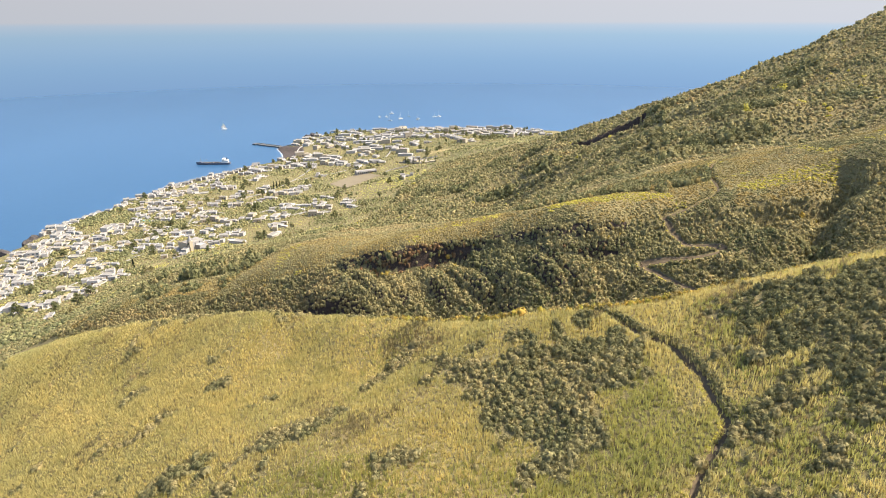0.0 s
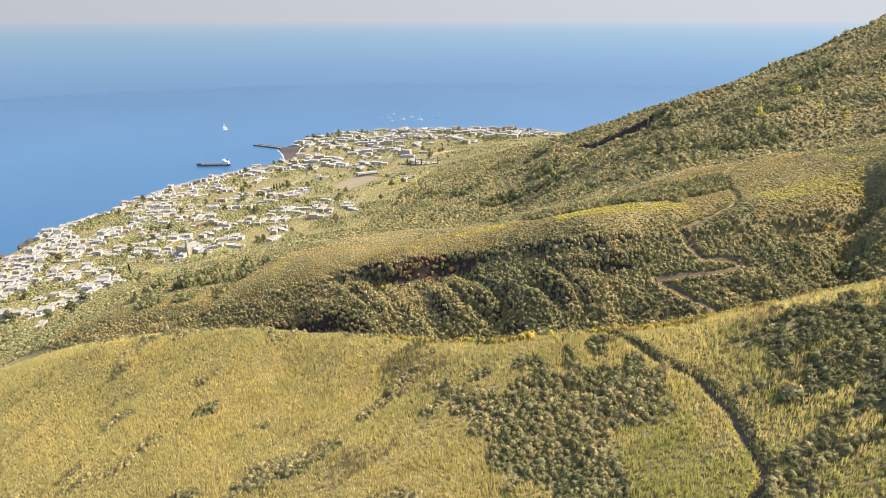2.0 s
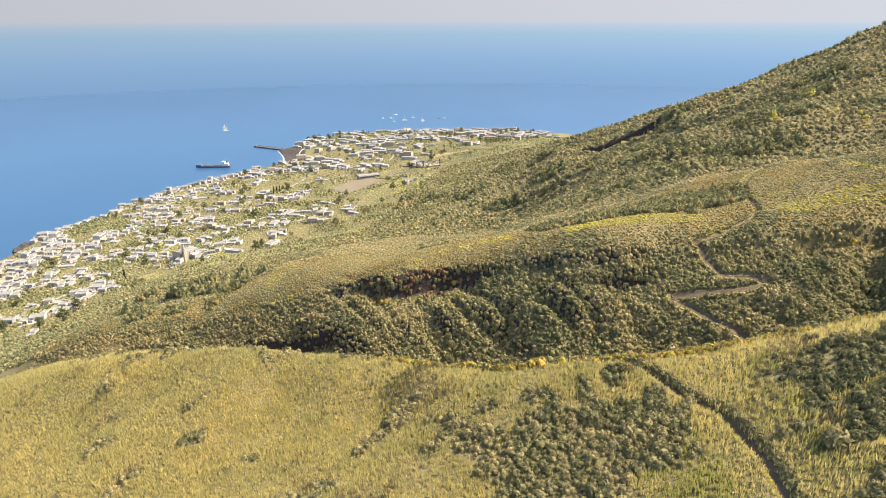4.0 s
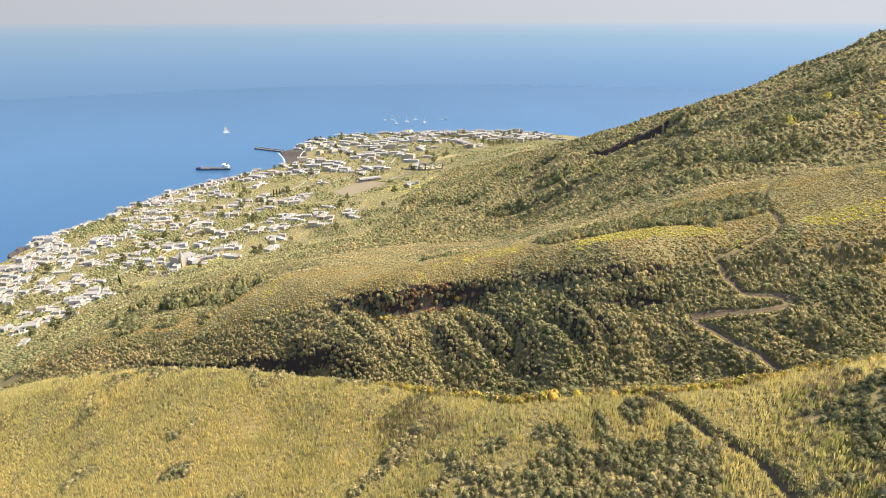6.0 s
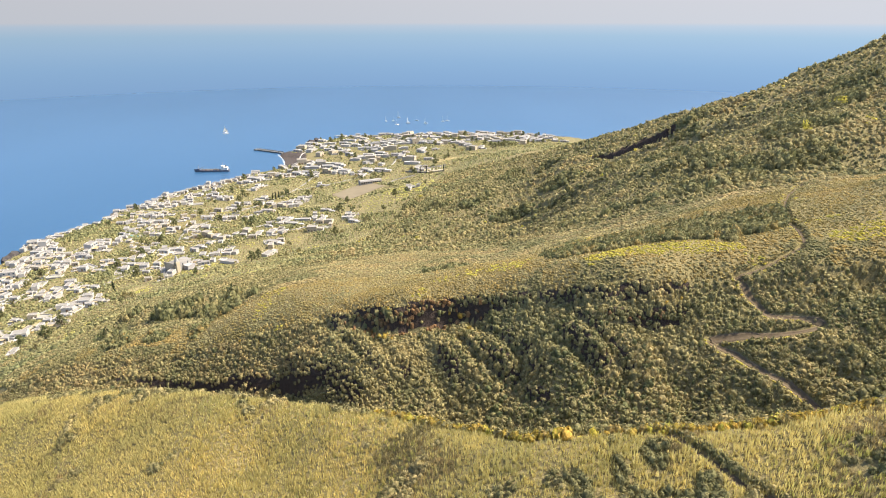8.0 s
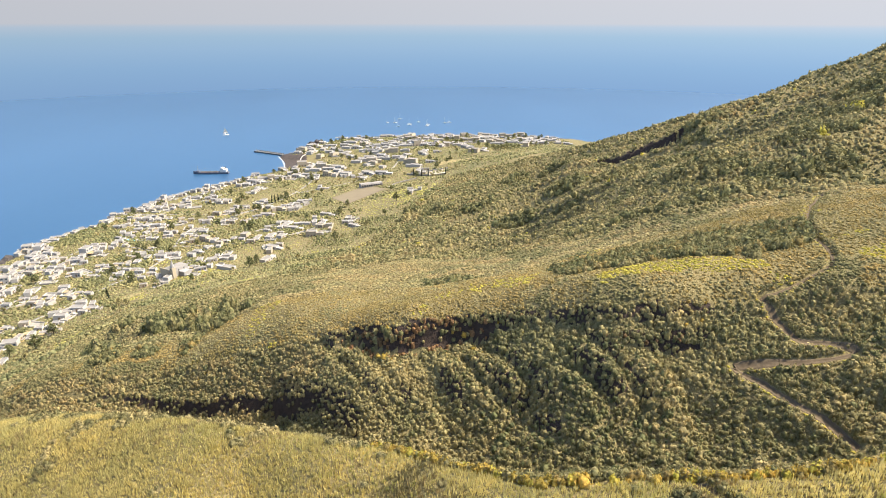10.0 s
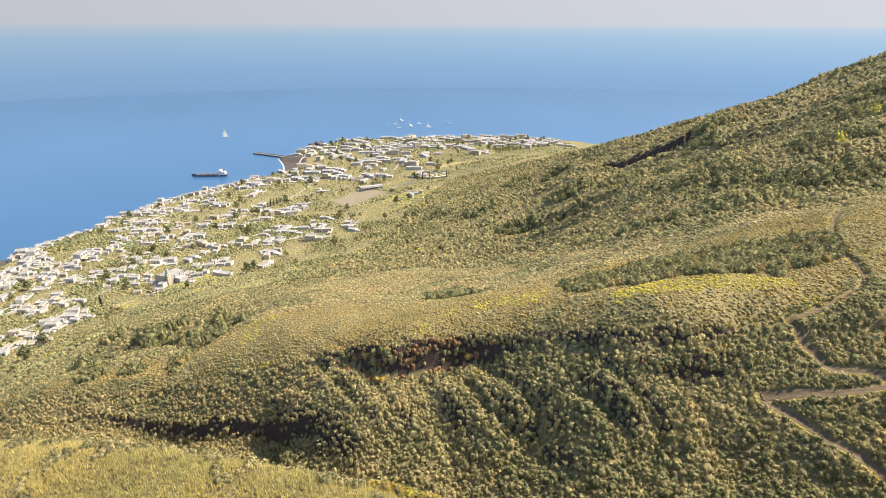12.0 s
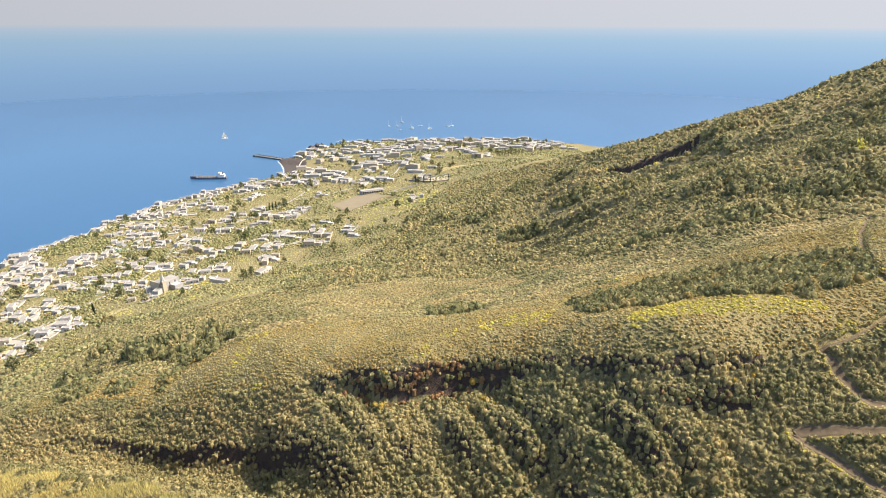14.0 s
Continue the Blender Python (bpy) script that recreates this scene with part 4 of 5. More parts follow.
def make_house(seed, wall, label, storeys=1, pergola=True, wing=True):
    """A cubic island house: blocks with flat roofs, terrace, pergola, door, shuttered windows."""
    r = random.Random(seed)
    home = tagged(new("house"), label, "house", "houses of the village")
    w, d, h = r.uniform(8.5, 12), r.uniform(5.5, 7.5), 3.1 * storeys
    part("wall", block(bmesh.new(), w, d, h), wall, home)
    part("roof", box(bmesh.new(), -w / 2 + 0.31, -d / 2 + 0.31, h - 0.1, w / 2 - 0.31, d / 2 - 0.31, h + 0.08), M_ROOF, home, "pale flat roof screed")
    if wing:
        ww, wd, wh = r.uniform(4, 6), r.uniform(4, 5.5), r.choice((2.5, 2.8))
        side = r.choice((-1, 1))
        cx, cy = side * (w / 2 + ww / 2 - 0.05), r.uniform(-1, 1)
        extra = part("annex", block(bmesh.new(), ww, wd, wh, cx, cy), wall, home)
        part("roof", box(bmesh.new(), cx - ww / 2 + 0.31, cy - wd / 2 + 0.31, wh - 0.1, cx + ww / 2 - 0.31, cy + wd / 2 - 0.31, wh + 0.08), M_ROOF, extra)
    deep = r.uniform(3, 5)
    part("terrace", box(bmesh.new(), -w / 2 - 1.5, -d / 2 - deep - 2.0, -2.5, w / 2 + 1.5, -d / 2 - 0.02, 0.25, 0.06), wall, home)
    for k in range(storeys):
        for x in (-w * 0.33, w * 0.02, w * 0.33):
            z = 3.1 * k
            if k == 0 and abs(x) < 1:
                part("door", box(bmesh.new(), x - 0.55, -d / 2 - 0.06, z + 0.25, x + 0.55, -d / 2 + 0.05, z + 2.4, 0.02), M_WOOD, home, "brown wooden door")
                continue
            pane = part("window", box(bmesh.new(), x - 0.45, -d / 2 - 0.04, z + 1.1, x + 0.45, -d / 2 + 0.05, z + 2.3), M_GLASS, home)
            for q in (-0.72, 0.72):
                part("shutter", box(bmesh.new(), x + q - 0.25, -d / 2 - 0.1, z + 1.05, x + q + 0.25, -d / 2 - 0.02, z + 2.35), M_SHUTTER, pane)
    if pergola:
        for k in range(4):
            x = -w / 2 + 0.4 + k * (w - 0.8) / 3
            part("column", tube(bmesh.new(), (x, -d / 2 - deep + 0.4, 0.25), (x, -d / 2 - deep + 0.4, 2.6), 0.24, 0.2), M_WHITE, home)
        part("pergola_roof", box(bmesh.new(), -w / 2, -d / 2 - deep + 0.1, 2.6, w / 2 * r.uniform(0.1, 1), -d / 2 - 0.02, 2.75), M_CANE, home, "dry cane matting")
    part("chimney", box(bmesh.new(), w / 2 - 1.3, d / 2 - 1.2, h, w / 2 - 0.7, d / 2 - 0.6, h + 1.1, 0.05), wall, home)
    return home


PLAIN_LABELS = ["whitewashed cubic house with a flat roof and pergola terrace", "white two-storey cubic house with shuttered windows and terrace",
                "cream plastered cubic house with a flat roof and annex", "grey plastered cubic house beside a small garden",
                "long white house with a cane-shaded terrace", "small white cubic house with a bare terrace"]
KINDS = [make_house(1, M_WHITE, PLAIN_LABELS[0]), make_house(2, M_WHITE, PLAIN_LABELS[1], 2), make_house(3, M_CREAM, PLAIN_LABELS[2]),
         make_house(4, M_GREY, PLAIN_LABELS[3], 1, False), make_house(5, M_WHITE, PLAIN_LABELS[4]), make_house(6, M_WHITE, PLAIN_LABELS[5], 1, False, False),
         make_house(7, M_WHITE, PLAIN_LABELS[0]), make_house(8, M_WHITE, PLAIN_LABELS[1], 2, True, True)]
WEIGHTS = [6, 1.2, 2, 1, 6, 5, 6, 1]
OLD_QUARTER = [(-489, 619), (-484, 626), (-460, 617), (-460, 596), (-439, 579), (-474, 598), (-459, 565), (-435, 563), (-444, 548), (-424, 538), (-423, 512), (-423, 525),
    (-470, 646), (-479, 665), (-457, 643), (-448, 643), (-435, 641), (-460, 666), (-467, 688), (-446, 667), (-446, 679), (-424, 655), (-398, 630), (-411, 667), (-416,
    690), (-417, 710), (-377, 648), (-363, 642), (-358, 650), (-369, 619), (-348, 623), (-380, 556), (-394, 568), (-380, 569), (-376, 581), (-356, 577), (-407, 570),
    (-339, 531), (-332, 536), (-317, 533), (-342, 489), (-330, 488), (-319, 487), (-334, 508), (-356, 469), (-348, 473), (-389, 476), (-376, 474), (-324, 435), (-379,
    509), (-484, 709)]
CHURCH_QUARTER = [(-426, 799), (-431, 829), (-449, 881), (-436, 881), (-425, 886), (-414, 903), (-395, 891), (-395, 915), (-400, 946), (-399, 982), (-377, 949), (-390,
    998), (-352, 919), (-337, 917), (-311, 866), (-398, 825), (-356, 803), (-394, 787), (-372, 775), (-350, 746), (-370, 761), (-400, 752), (-366, 735), (-397, 762),
    (-385, 714), (-372, 695), (-356, 689), (-348, 702), (-337, 671), (-324, 674), (-316, 680), (-350, 657), (-331, 634), (-352, 637), (-309, 620), (-271, 635), (-274,
    660), (-258, 628), (-282, 584), (-335, 780), (-316, 768), (-317, 744), (-322, 809), (-310, 814), (-296, 807), (-315, 848), (-298, 876), (-269, 810), (-262, 826)]
MIDDLE_QUARTER = [(-262, 875), (-255, 835), (-297, 731), (-284, 726), (-271, 725), (-263, 733), (-251, 739), (-234, 730), (-220, 736), (-283, 703), (-289, 689), (-248,
    664), (-207, 701), (-200, 655), (-230, 626), (-316, 981), (-346, 1030), (-342, 1052), (-333, 1075), (-318, 1076), (-308, 1083), (-294, 1074), (-288, 1102), (-295,
    1157), (-286, 1170), (-296, 1292), (-330, 1310), (-322, 1327), (-321, 1406), (-228, 1394), (-258, 1288), (-277, 1324), (-247, 1302), (-266, 1235), (-203, 1221),
    (-216, 1263)]
HARBOUR_QUARTER = [(-271, 1176), (-256, 1083), (-241, 1137), (-219, 1140), (-207, 1102), (-186, 1072), (-171, 1054), (-157, 1135), (-146, 1141), (-148, 1071), (-151,
    1035), (-266, 1367), (-237, 1351), (-205, 1312), (-195, 1378), (-180, 1317), (-162, 1318), (-180, 1469), (-147, 1359), (-116, 1301), (-107, 1344), (-139, 1181),
    (-123, 1175), (-107, 1186), (-94, 1165), (-90, 1203), (-74, 1130), (-61, 915), (-136, 783), (-124, 764), (-210, 981), (-223, 910), (-219, 872), (-235, 886), (-241,
    858), (-282, 912), (-203, 770), (-190, 786), (-180, 796), (-168, 787)]
FAR_QUARTER = [(-155, 770), (-213, 780), (-171, 827), (-170, 739), (-207, 738), (-232, 762), (-102, 1500), (-68, 1360), (-66, 1454), (-54, 1331), (-37, 1358), (-29,
    1404), (-109, 1461), (-56, 1539), (-19, 1492), (9, 1440), (23, 1460), (27, 1289), (42, 1192), (52, 1206), (-42, 1126), (-66, 1102), (-59, 1059), (-33, 1216), (80,
    1362), (97, 1326), (117, 1411), (126, 1360), (145, 1410), (145, 1345), (149, 1279), (178, 1461), (197, 1460), (209, 1443), (219, 1411), (230, 1365), (245, 1352), (66,
    1498), (99, 1538)]

dice = random.Random(11)
HOMES = []
# a row of houses along the low cliff edge
edge = smooth_line(COAST[4:12], 11.0)
away = np.gradient(edge, axis=0)
away = np.stack([away[:, 1], -away[:, 0]], -1) / np.hypot(away[:, 0], away[:, 1])[:, None]
listed = OLD_QUARTER + CHURCH_QUARTER + MIDDLE_QUARTER
SHORE_ROW = []
for p_ in edge + away * np.array([dice.uniform(12, 24) for _ in edge])[:, None]:
    if min(math.hypot(p_[0] - a, p_[1] - b) for a, b in listed + SHORE_ROW) > 8:
        SHORE_ROW.append((float(p_[0]), float(p_[1])))
first = set()
for quarter, turn, scale in ((SHORE_ROW, 15, 1.12), (OLD_QUARTER, 12, 1.08), (CHURCH_QUARTER, 8, 1.0)):
    for hx_, hy_ in quarter:
        k = dice.choices(range(len(KINDS)), WEIGHTS)[0]
        s = scale * dice.uniform(0.72, 1.05)
        rz = turn + dice.gauss(0, 9) + dice.choice((0, 0, 0, 90, -90))
        m = pose(hx_, hy_, settle(hx_, hy_) + 0.5, 0, 0, rz) @ Matrix.Diagonal((s * dice.uniform(0.82, 1.08), s * 0.95, s * 1.05, 1))
        if k not in first:
            first.add(k)
            KINDS[k].matrix_basis = m
            HOMES.append(KINDS[k])
        else:
            HOMES.append(copy_thing(KINDS[k], m))

def make_hut(seed, wall, label):
    """A one-room flat-roofed outbuilding."""
    r = random.Random(seed)
    w, d, h = r.uniform(5, 7), r.uniform(4, 5), r.uniform(2.8, 3.2)
    hut = tagged(new("outbuilding"), label, "outbuilding", "outbuildings of the village")
    part("wall", block(bmesh.new(), w, d, h), wall, hut)
    part("roof", box(bmesh.new(), -w / 2 + 0.31, -d / 2 + 0.31, h - 0.1, w / 2 - 0.31, d / 2 - 0.31, h + 0.08), M_ROOF, hut)
    part("door", box(bmesh.new(), -0.5, -d / 2 - 0.06, 0.1, 0.5, -d / 2 + 0.05, 2.1), M_WOOD, hut)
    part("window", box(bmesh.new(), 1.2, -d / 2 - 0.05, 1.0, 2.0, -d / 2 + 0.05, 1.9), M_GLASS, hut)
    return hut


def make_cottage(seed, wall, label):
    """A plain white house of two joined cubes, as they stand in the harbour quarter."""
    r = random.Random(seed)
    w, d, h = r.uniform(8, 11), r.uniform(6, 8), r.choice((3.4, 3.6, 5.8))
    home = tagged(new("house"), label, "house", "houses of the village")
    part("wall", block(bmesh.new(), w, d, h), wall, home)
    part("roof", box(bmesh.new(), -w / 2 + 0.31, -d / 2 + 0.31, h - 0.1, w / 2 - 0.31, d / 2 - 0.31, h + 0.08), M_ROOF, home)
    part("annex", block(bmesh.new(), w * 0.55, d * 0.7, h * 0.7, w * 0.7, -0.6), wall, home)
    part("door", box(bmesh.new(), -0.6, -d / 2 - 0.06, 0.1, 0.6, -d / 2 + 0.05, 2.3), M_WOOD, home)
    for x in (-w * 0.3, w * 0.3):
        part("window", box(bmesh.new(), x - 0.55, -d / 2 - 0.05, 1.1, x + 0.55, -d / 2 + 0.05, 2.4), M_GLASS, home)
    return home


COTTAGES = [make_cottage(1, M_WHITE, "plain white cubic house with a lower annex"), make_cottage(2, M_WHITE, "plain white cubic house with a lower annex"),
            make_cottage(5, M_CREAM, "cream cubic house with a lower annex"), make_cottage(4, M_WHITE, "taller white cubic house with a lower annex")]
far_spots = MIDDLE_QUARTER + HARBOUR_QUARTER + FAR_QUARTER
# the streets behind the pier and round the harbour church
for _ in range(4000):
    px_, py_ = dice.uniform(-330, 240), dice.uniform(1060, 1560)
    if len(far_spots) > 250:
        break
    inland_p = float(shore(np.array([px_]), np.array([py_]))[0])
    if inland_p < 14 or math.hypot(px_ + 338, py_ - 1240) < 85 or (px_ > -120 and py_ < 1200) or (px_ > 60 and py_ < 1330):
        continue
    if min(math.hypot(px_ - b, py_ - c) for b, c in far_spots + [(-80, 1318)]) < 16 or value_noise(np.array([px_]), np.array([py_]), 55, 97)[0] < 0.36:
        continue
    far_spots.append((px_, py_))
for n, (px_, py_) in enumerate(far_spots):
    s = dice.uniform(0.8, 1.25) * (1.3 if py_ > 1000 else 0.85)
    m = pose(px_, py_, settle(px_, py_) + 0.4, 0, 0, dice.gauss(-8, 14) + dice.choice((0, 0, 90, 180))) @ Matrix.Diagonal((s * dice.uniform(0.9, 1.3), s, s, 1))
    if n < 4:
        COTTAGES[n].matrix_basis = m
        HOMES.append(COTTAGES[n])
    else:
        HOMES.append(copy_thing(COTTAGES[dice.choices(range(4), (4, 4, 2, 2))[0]], m))

HUTS = [make_hut(1, M_WHITE, "small white flat-roofed outbuilding between houses"), make_hut(2, M_WHITE, "small white flat-roofed outbuilding between houses"), make_hut(3, M_CREAM, "small cream flat-roofed outbuilding beside a house")]
huts_built = 0

# smaller houses and outbuildings packed between them
taken = [(h.matrix_basis.translation.x, h.matrix_basis.translation.y) for h in HOMES] + [(-279, 613), (-270, 605), (-288, 620), (-80, 1318), (-131, 984), (-388, 733), (-40, 1035)]
for hx_, hy_ in dice.sample([p for p in taken for _ in range(12)], len(taken) * 12):
    a, q = dice.uniform(0, 6.283), dice.uniform(8, 15)
    px_, py_ = hx_ + math.cos(a) * q, hy_ + math.sin(a) * q
    if huts_built > 295 or py_ > 1080 or (float(shore(np.array([px_]), np.array([py_]))[0]) > 130 and dice.random() < 0.75) or min(math.hypot(px_ - b, py_ - c) for b, c in taken) < 7.6 or settle(px_, py_) < 4:
        continue
    if inside(np.array([px_]), np.array([py_]), [(-190, 919), (-149, 868), (-94, 955), (-139, 998)])[0] or py_ < 480:
        continue
    s = dice.uniform(0.8, 1.2)
    taken.append((px_, py_))
    m = pose(px_, py_, settle(px_, py_) + 0.4, 0, 0, dice.gauss(5, 12) + dice.choice((0, 0, 90, 270))) @ Matrix.Diagonal((s * dice.uniform(0.95, 1.3), s, s * 1.1, 1))
    k = huts_built if huts_built < 3 else dice.choices((0, 1, 2), (4, 4, 2))[0]
    if huts_built < 3:
        HUTS[k].matrix_basis = m
    else:
        copy_thing(HUTS[k], m)
    huts_built += 1

# walled terraces in front of the houses
def make_terrace(wide, deep, label):
    t = tagged(new("terrace"), label, "terrace", "terraces of the village")
    part("floor", box(bmesh.new(), -wide, -deep, -3.0, wide, deep, 0.3, 0.05), M_LANE, t)
    bm = bmesh.new()
    for a, b, c, d in ((-wide, -deep, wide, -deep + 0.35), (-wide, deep - 0.35, wide * 0.5, deep), (-wide, -deep + 0.36, -wide + 0.35, deep - 0.36), (wide - 0.35, -deep + 0.36, wide, deep - 0.36)):
        box(bm, a, b, 0.25, c, d, 1.2)
    part("parapet", bm, M_WHITE, t)
    return t


TERRACES = [make_terrace(5.5, 3.0, "pale paved terrace with a white parapet by a house"), make_terrace(4.0, 3.6, "small square terrace with a white parapet")]
terraces_built = 0
for hx_, hy_ in dice.sample([p for p in taken for _ in range(4)], len(taken) * 4):
    a, q = dice.uniform(0, 6.283), dice.uniform(7, 11)
    px_, py_ = hx_ + math.cos(a) * q, hy_ + math.sin(a) * q
    if terraces_built > 150 or min(math.hypot(px_ - b, py_ - c) for b, c in taken) < 6.5 or settle(px_, py_) < 4 or py_ < 480:
        continue
    if inside(np.array([px_]), np.array([py_]), [(-190, 919), (-149, 868), (-94, 955), (-139, 998)])[0]:
        continue
    taken.append((px_, py_))
    s = dice.uniform(0.8, 1.3)
    m = pose(px_, py_, settle(px_, py_) + 0.6, 0, 0, dice.gauss(5, 14) + dice.choice((0, 90, 180))) @ Matrix.Diagonal((s, s, 1, 1))
    if terraces_built < 2:
        TERRACES[terraces_built].matrix_basis = m
    else:
        copy_thing(TERRACES[dice.choice((0, 0, 1))], m)
    terraces_built += 1

# the parish church by the near houses, with its pointed bell tower
def church(x, y, rz, label):
    c = tagged(new("church"), label, "church")
    c.matrix_basis = pose(x, y, settle(x, y) + 0.3, 0, 0, rz)
    part("nave", box(bmesh.new(), -6, -11, -3, 6, 11, 9.5, 0.2), M_GREY, c)
    bm = bmesh.new()
    bmesh.ops.create_cone(bm, cap_ends=True, segments=4, radius1=1, radius2=0.02, depth=1, matrix=Matrix.Translation((0, 0, 10.3)) @ Matrix.Diagonal((8.6, 15.6, 1.8, 1)) @ Matrix.Rotation(radians(45), 4, "Z"))
    part("roof", bm, M_ROOF, c, "low pale hipped roof")
    part("facade", box(bmesh.new(), -6.6, -11.7, -3, 6.6, -10.9, 11.5, 0.15), M_CREAM, c)
    part("aisle", block(bmesh.new(), 7, 17, 5.5, -9.4, 1.5), M_WHITE, c)
    part("sacristy", block(bmesh.new(), 8, 9, 6.0, 10, 4), M_GREY, c)
    part("door", box(bmesh.new(), -1.2, -11.8, 0.1, 1.2, -11.65, 4.2), M_WOOD, c, "tall brown wooden door")
    for k in (-6, 0, 6):
        for s in (-1, 1):
            part("window", box(bmesh.new(), s * 6 - 0.06, k - 0.6, 6.2, s * 6 + 0.06, k + 0.6, 8.2), M_GLASS, c)
    tower = part("bell_tower", box(bmesh.new(), 6.7, -10.5, -3, 10.7, -6.5, 13.5, 0.2), M_CREAM, c)
    bm = bmesh.new()
    bmesh.ops.create_cone(bm, cap_ends=True, segments=8, radius1=2.2, radius2=0.15, depth=7.5, matrix=Matrix.Translation((8.7, -8.5, 17.2)))
    part("spire", bm, M_GREY, tower, "pointed grey spire")
    for s in (-1, 1):
        part("belfry_opening", box(bmesh.new(), 8.1, -8.5 + s * 2 - 0.06, 9.6, 9.3, -8.5 + s * 2 + 0.06, 12.2), M_GLASS, tower)
    return c


church(-279, 613, -28, "pale plastered parish church with a pointed bell tower")
church(-80, 1318, 20, "cream church with a square bell tower above the harbour")


# school with a dark colonnade at the sports pitch
def school(x, y, rz):
    s = tagged(new("school"), "long low grey building with a dark colonnade beside the pitch", "school")
    s.matrix_basis = pose(x, y, settle(x, y) + 0.4, 0, 0, rz)
    part("wall", block(bmesh.new(), 36, 9, 5.0), M_GREY, s)
    part("roof", box(bmesh.new(), -17.6, -4.1, 4.9, 17.6, 4.1, 5.15), M_STONE, s, "grey flat roof")
    part("canopy", box(bmesh.new(), -18, -7.5, 3.9, 18, -4.52, 4.3, 0.05), M_ROOF, s)
    for k in range(10):
        part("column", box(bmesh.new(), -17.2 + k * 3.75, -7.3, -2.5, -16.7 + k * 3.75, -6.8, 3.9), M_WHITE, s)
    for k in range(9):
        part("window", box(bmesh.new(), -16.0 + k * 3.75, -4.56, 0.9, -13.9 + k * 3.75, -4.45, 3.2), M_GLASS, s)
    return s


school(-131, 984, 26)


def draped(name, corners, n, lift, material, label, category):
    """A sheet with four corners in plan, lying on the ground."""
    a, b, c, d = [np.array(p, float) for p in corners]
    u, v = np.meshgrid(np.linspace(0, 1, n), np.linspace(0, 1, n))
    p = (a * ((1 - u) * (1 - v))[..., None] + b * (u * (1 - v))[..., None] + c * (u * v)[..., None] + d * ((1 - u) * v)[..., None]).reshape(-1, 2)
    z = ground(p[:, 0], p[:, 1]) + lift
    k = np.arange(n * n).reshape(n, n)
    f = np.stack([k[:-1, :-1], k[:-1, 1:], k[1:, 1:], k[1:, :-1]], -1).reshape(-1, 4)
    return tagged(raw_mesh(name, np.column_stack([p, z]), f, [material], None, True), label, category, kind="structure")


draped("sports_pitch", [(-181, 919), (-149, 878), (-104, 955), (-139, 990)], 26, 0.5, M_PITCH, "bare tan dirt football pitch", "pitch")
draped("field_1", [(-300, 543), (-318, 533), (-305, 560), (-285, 566)], 12, 0.4, M_FIELD, "small dry golden field", "field")
draped("field_2", [(-30, 1090), (35, 1100), (60, 1125), (-20, 1120)], 12, 0.4, M_FIELD, "dry tan terrace field", "field")


def garden_wall(name, line, height, thick, material, label):
    p = smooth_line(line, 3.0)
    d = np.gradient(p, axis=0)
    side = np.stack([d[:, 1], -d[:, 0]], -1) / np.hypot(d[:, 0], d[:, 1])[:, None] * thick / 2
    z = ground(p[:, 0], p[:, 1])
    v = np.stack([np.column_stack([p - side, z - 0.8]), np.column_stack([p - side, z + height]), np.column_stack([p + side, z + height]), np.column_stack([p + side, z - 0.8])], 1)
    n = len(p)
    k = np.arange(n * 4).reshape(n, 4)
    f = np.concatenate([np.stack([k[:-1, i], k[:-1, (i + 1) % 4], k[1:, (i + 1) % 4], k[1:, i]], -1) for i in range(4)] + [k[[0, -1]]])
    return tagged(raw_mesh(name, v.reshape(-1, 3), f, [material]), label, "wall")


garden_wall("garden_wall", [(-353, 530), (-345, 545), (-338, 556)], 1.6, 0.6, M_WHITE, "white garden wall along a lane")
garden_wall("garden_wall", [(-425, 540), (-405, 556), (-396, 566)], 1.6, 0.6, M_WHITE, "white garden wall below the old houses")
garden_wall("garden_wall", [(-246, 760), (-232, 775), (-222, 790)], 1.6, 0.6, M_WHITE, "white garden wall between vineyards")
garden_wall("garden_wall", [(-200, 742), (-180, 760), (-160, 782)], 1.6, 0.6, M_WHITE, "white garden wall around a plot")
garden_wall("garden_wall", [(-60, 1010), (-92, 985), (-100, 960)], 1.8, 0.8, M_STONE, "grey stone wall of a terrace")
garden_wall("cemetery_wall", [(-78, 1046), (-60, 1032), (-41, 1019)], 2.6, 0.8, M_STONE, "grey stone cemetery wall with cypresses")
garden_wall("cemetery_wall", [(-41, 1019), (-26, 1013), (-12, 1010)], 2.2, 0.8, M_CREAM, "pale cemetery wall with cypresses")
garden_wall("cemetery_wall", [(-72, 1052), (-40, 1052), (-9, 1054)], 2.2, 0.8, M_WHITE, "white cemetery back wall")
draped("cemetery_ground", [(-74, 1046), (-40, 1020), (-12, 1012), (-11, 1052)], 10, 0.6, M_CREAM, "pale paved cemetery terrace", "cemetery")
garden_wall("beach_wall", [(-350, 1322), (-318, 1312), (-306, 1290), (-312, 1262), (-304, 1228), (-300, 1200)], 1.6, 1.4, M_WHITE, "white road wall behind the black beach")


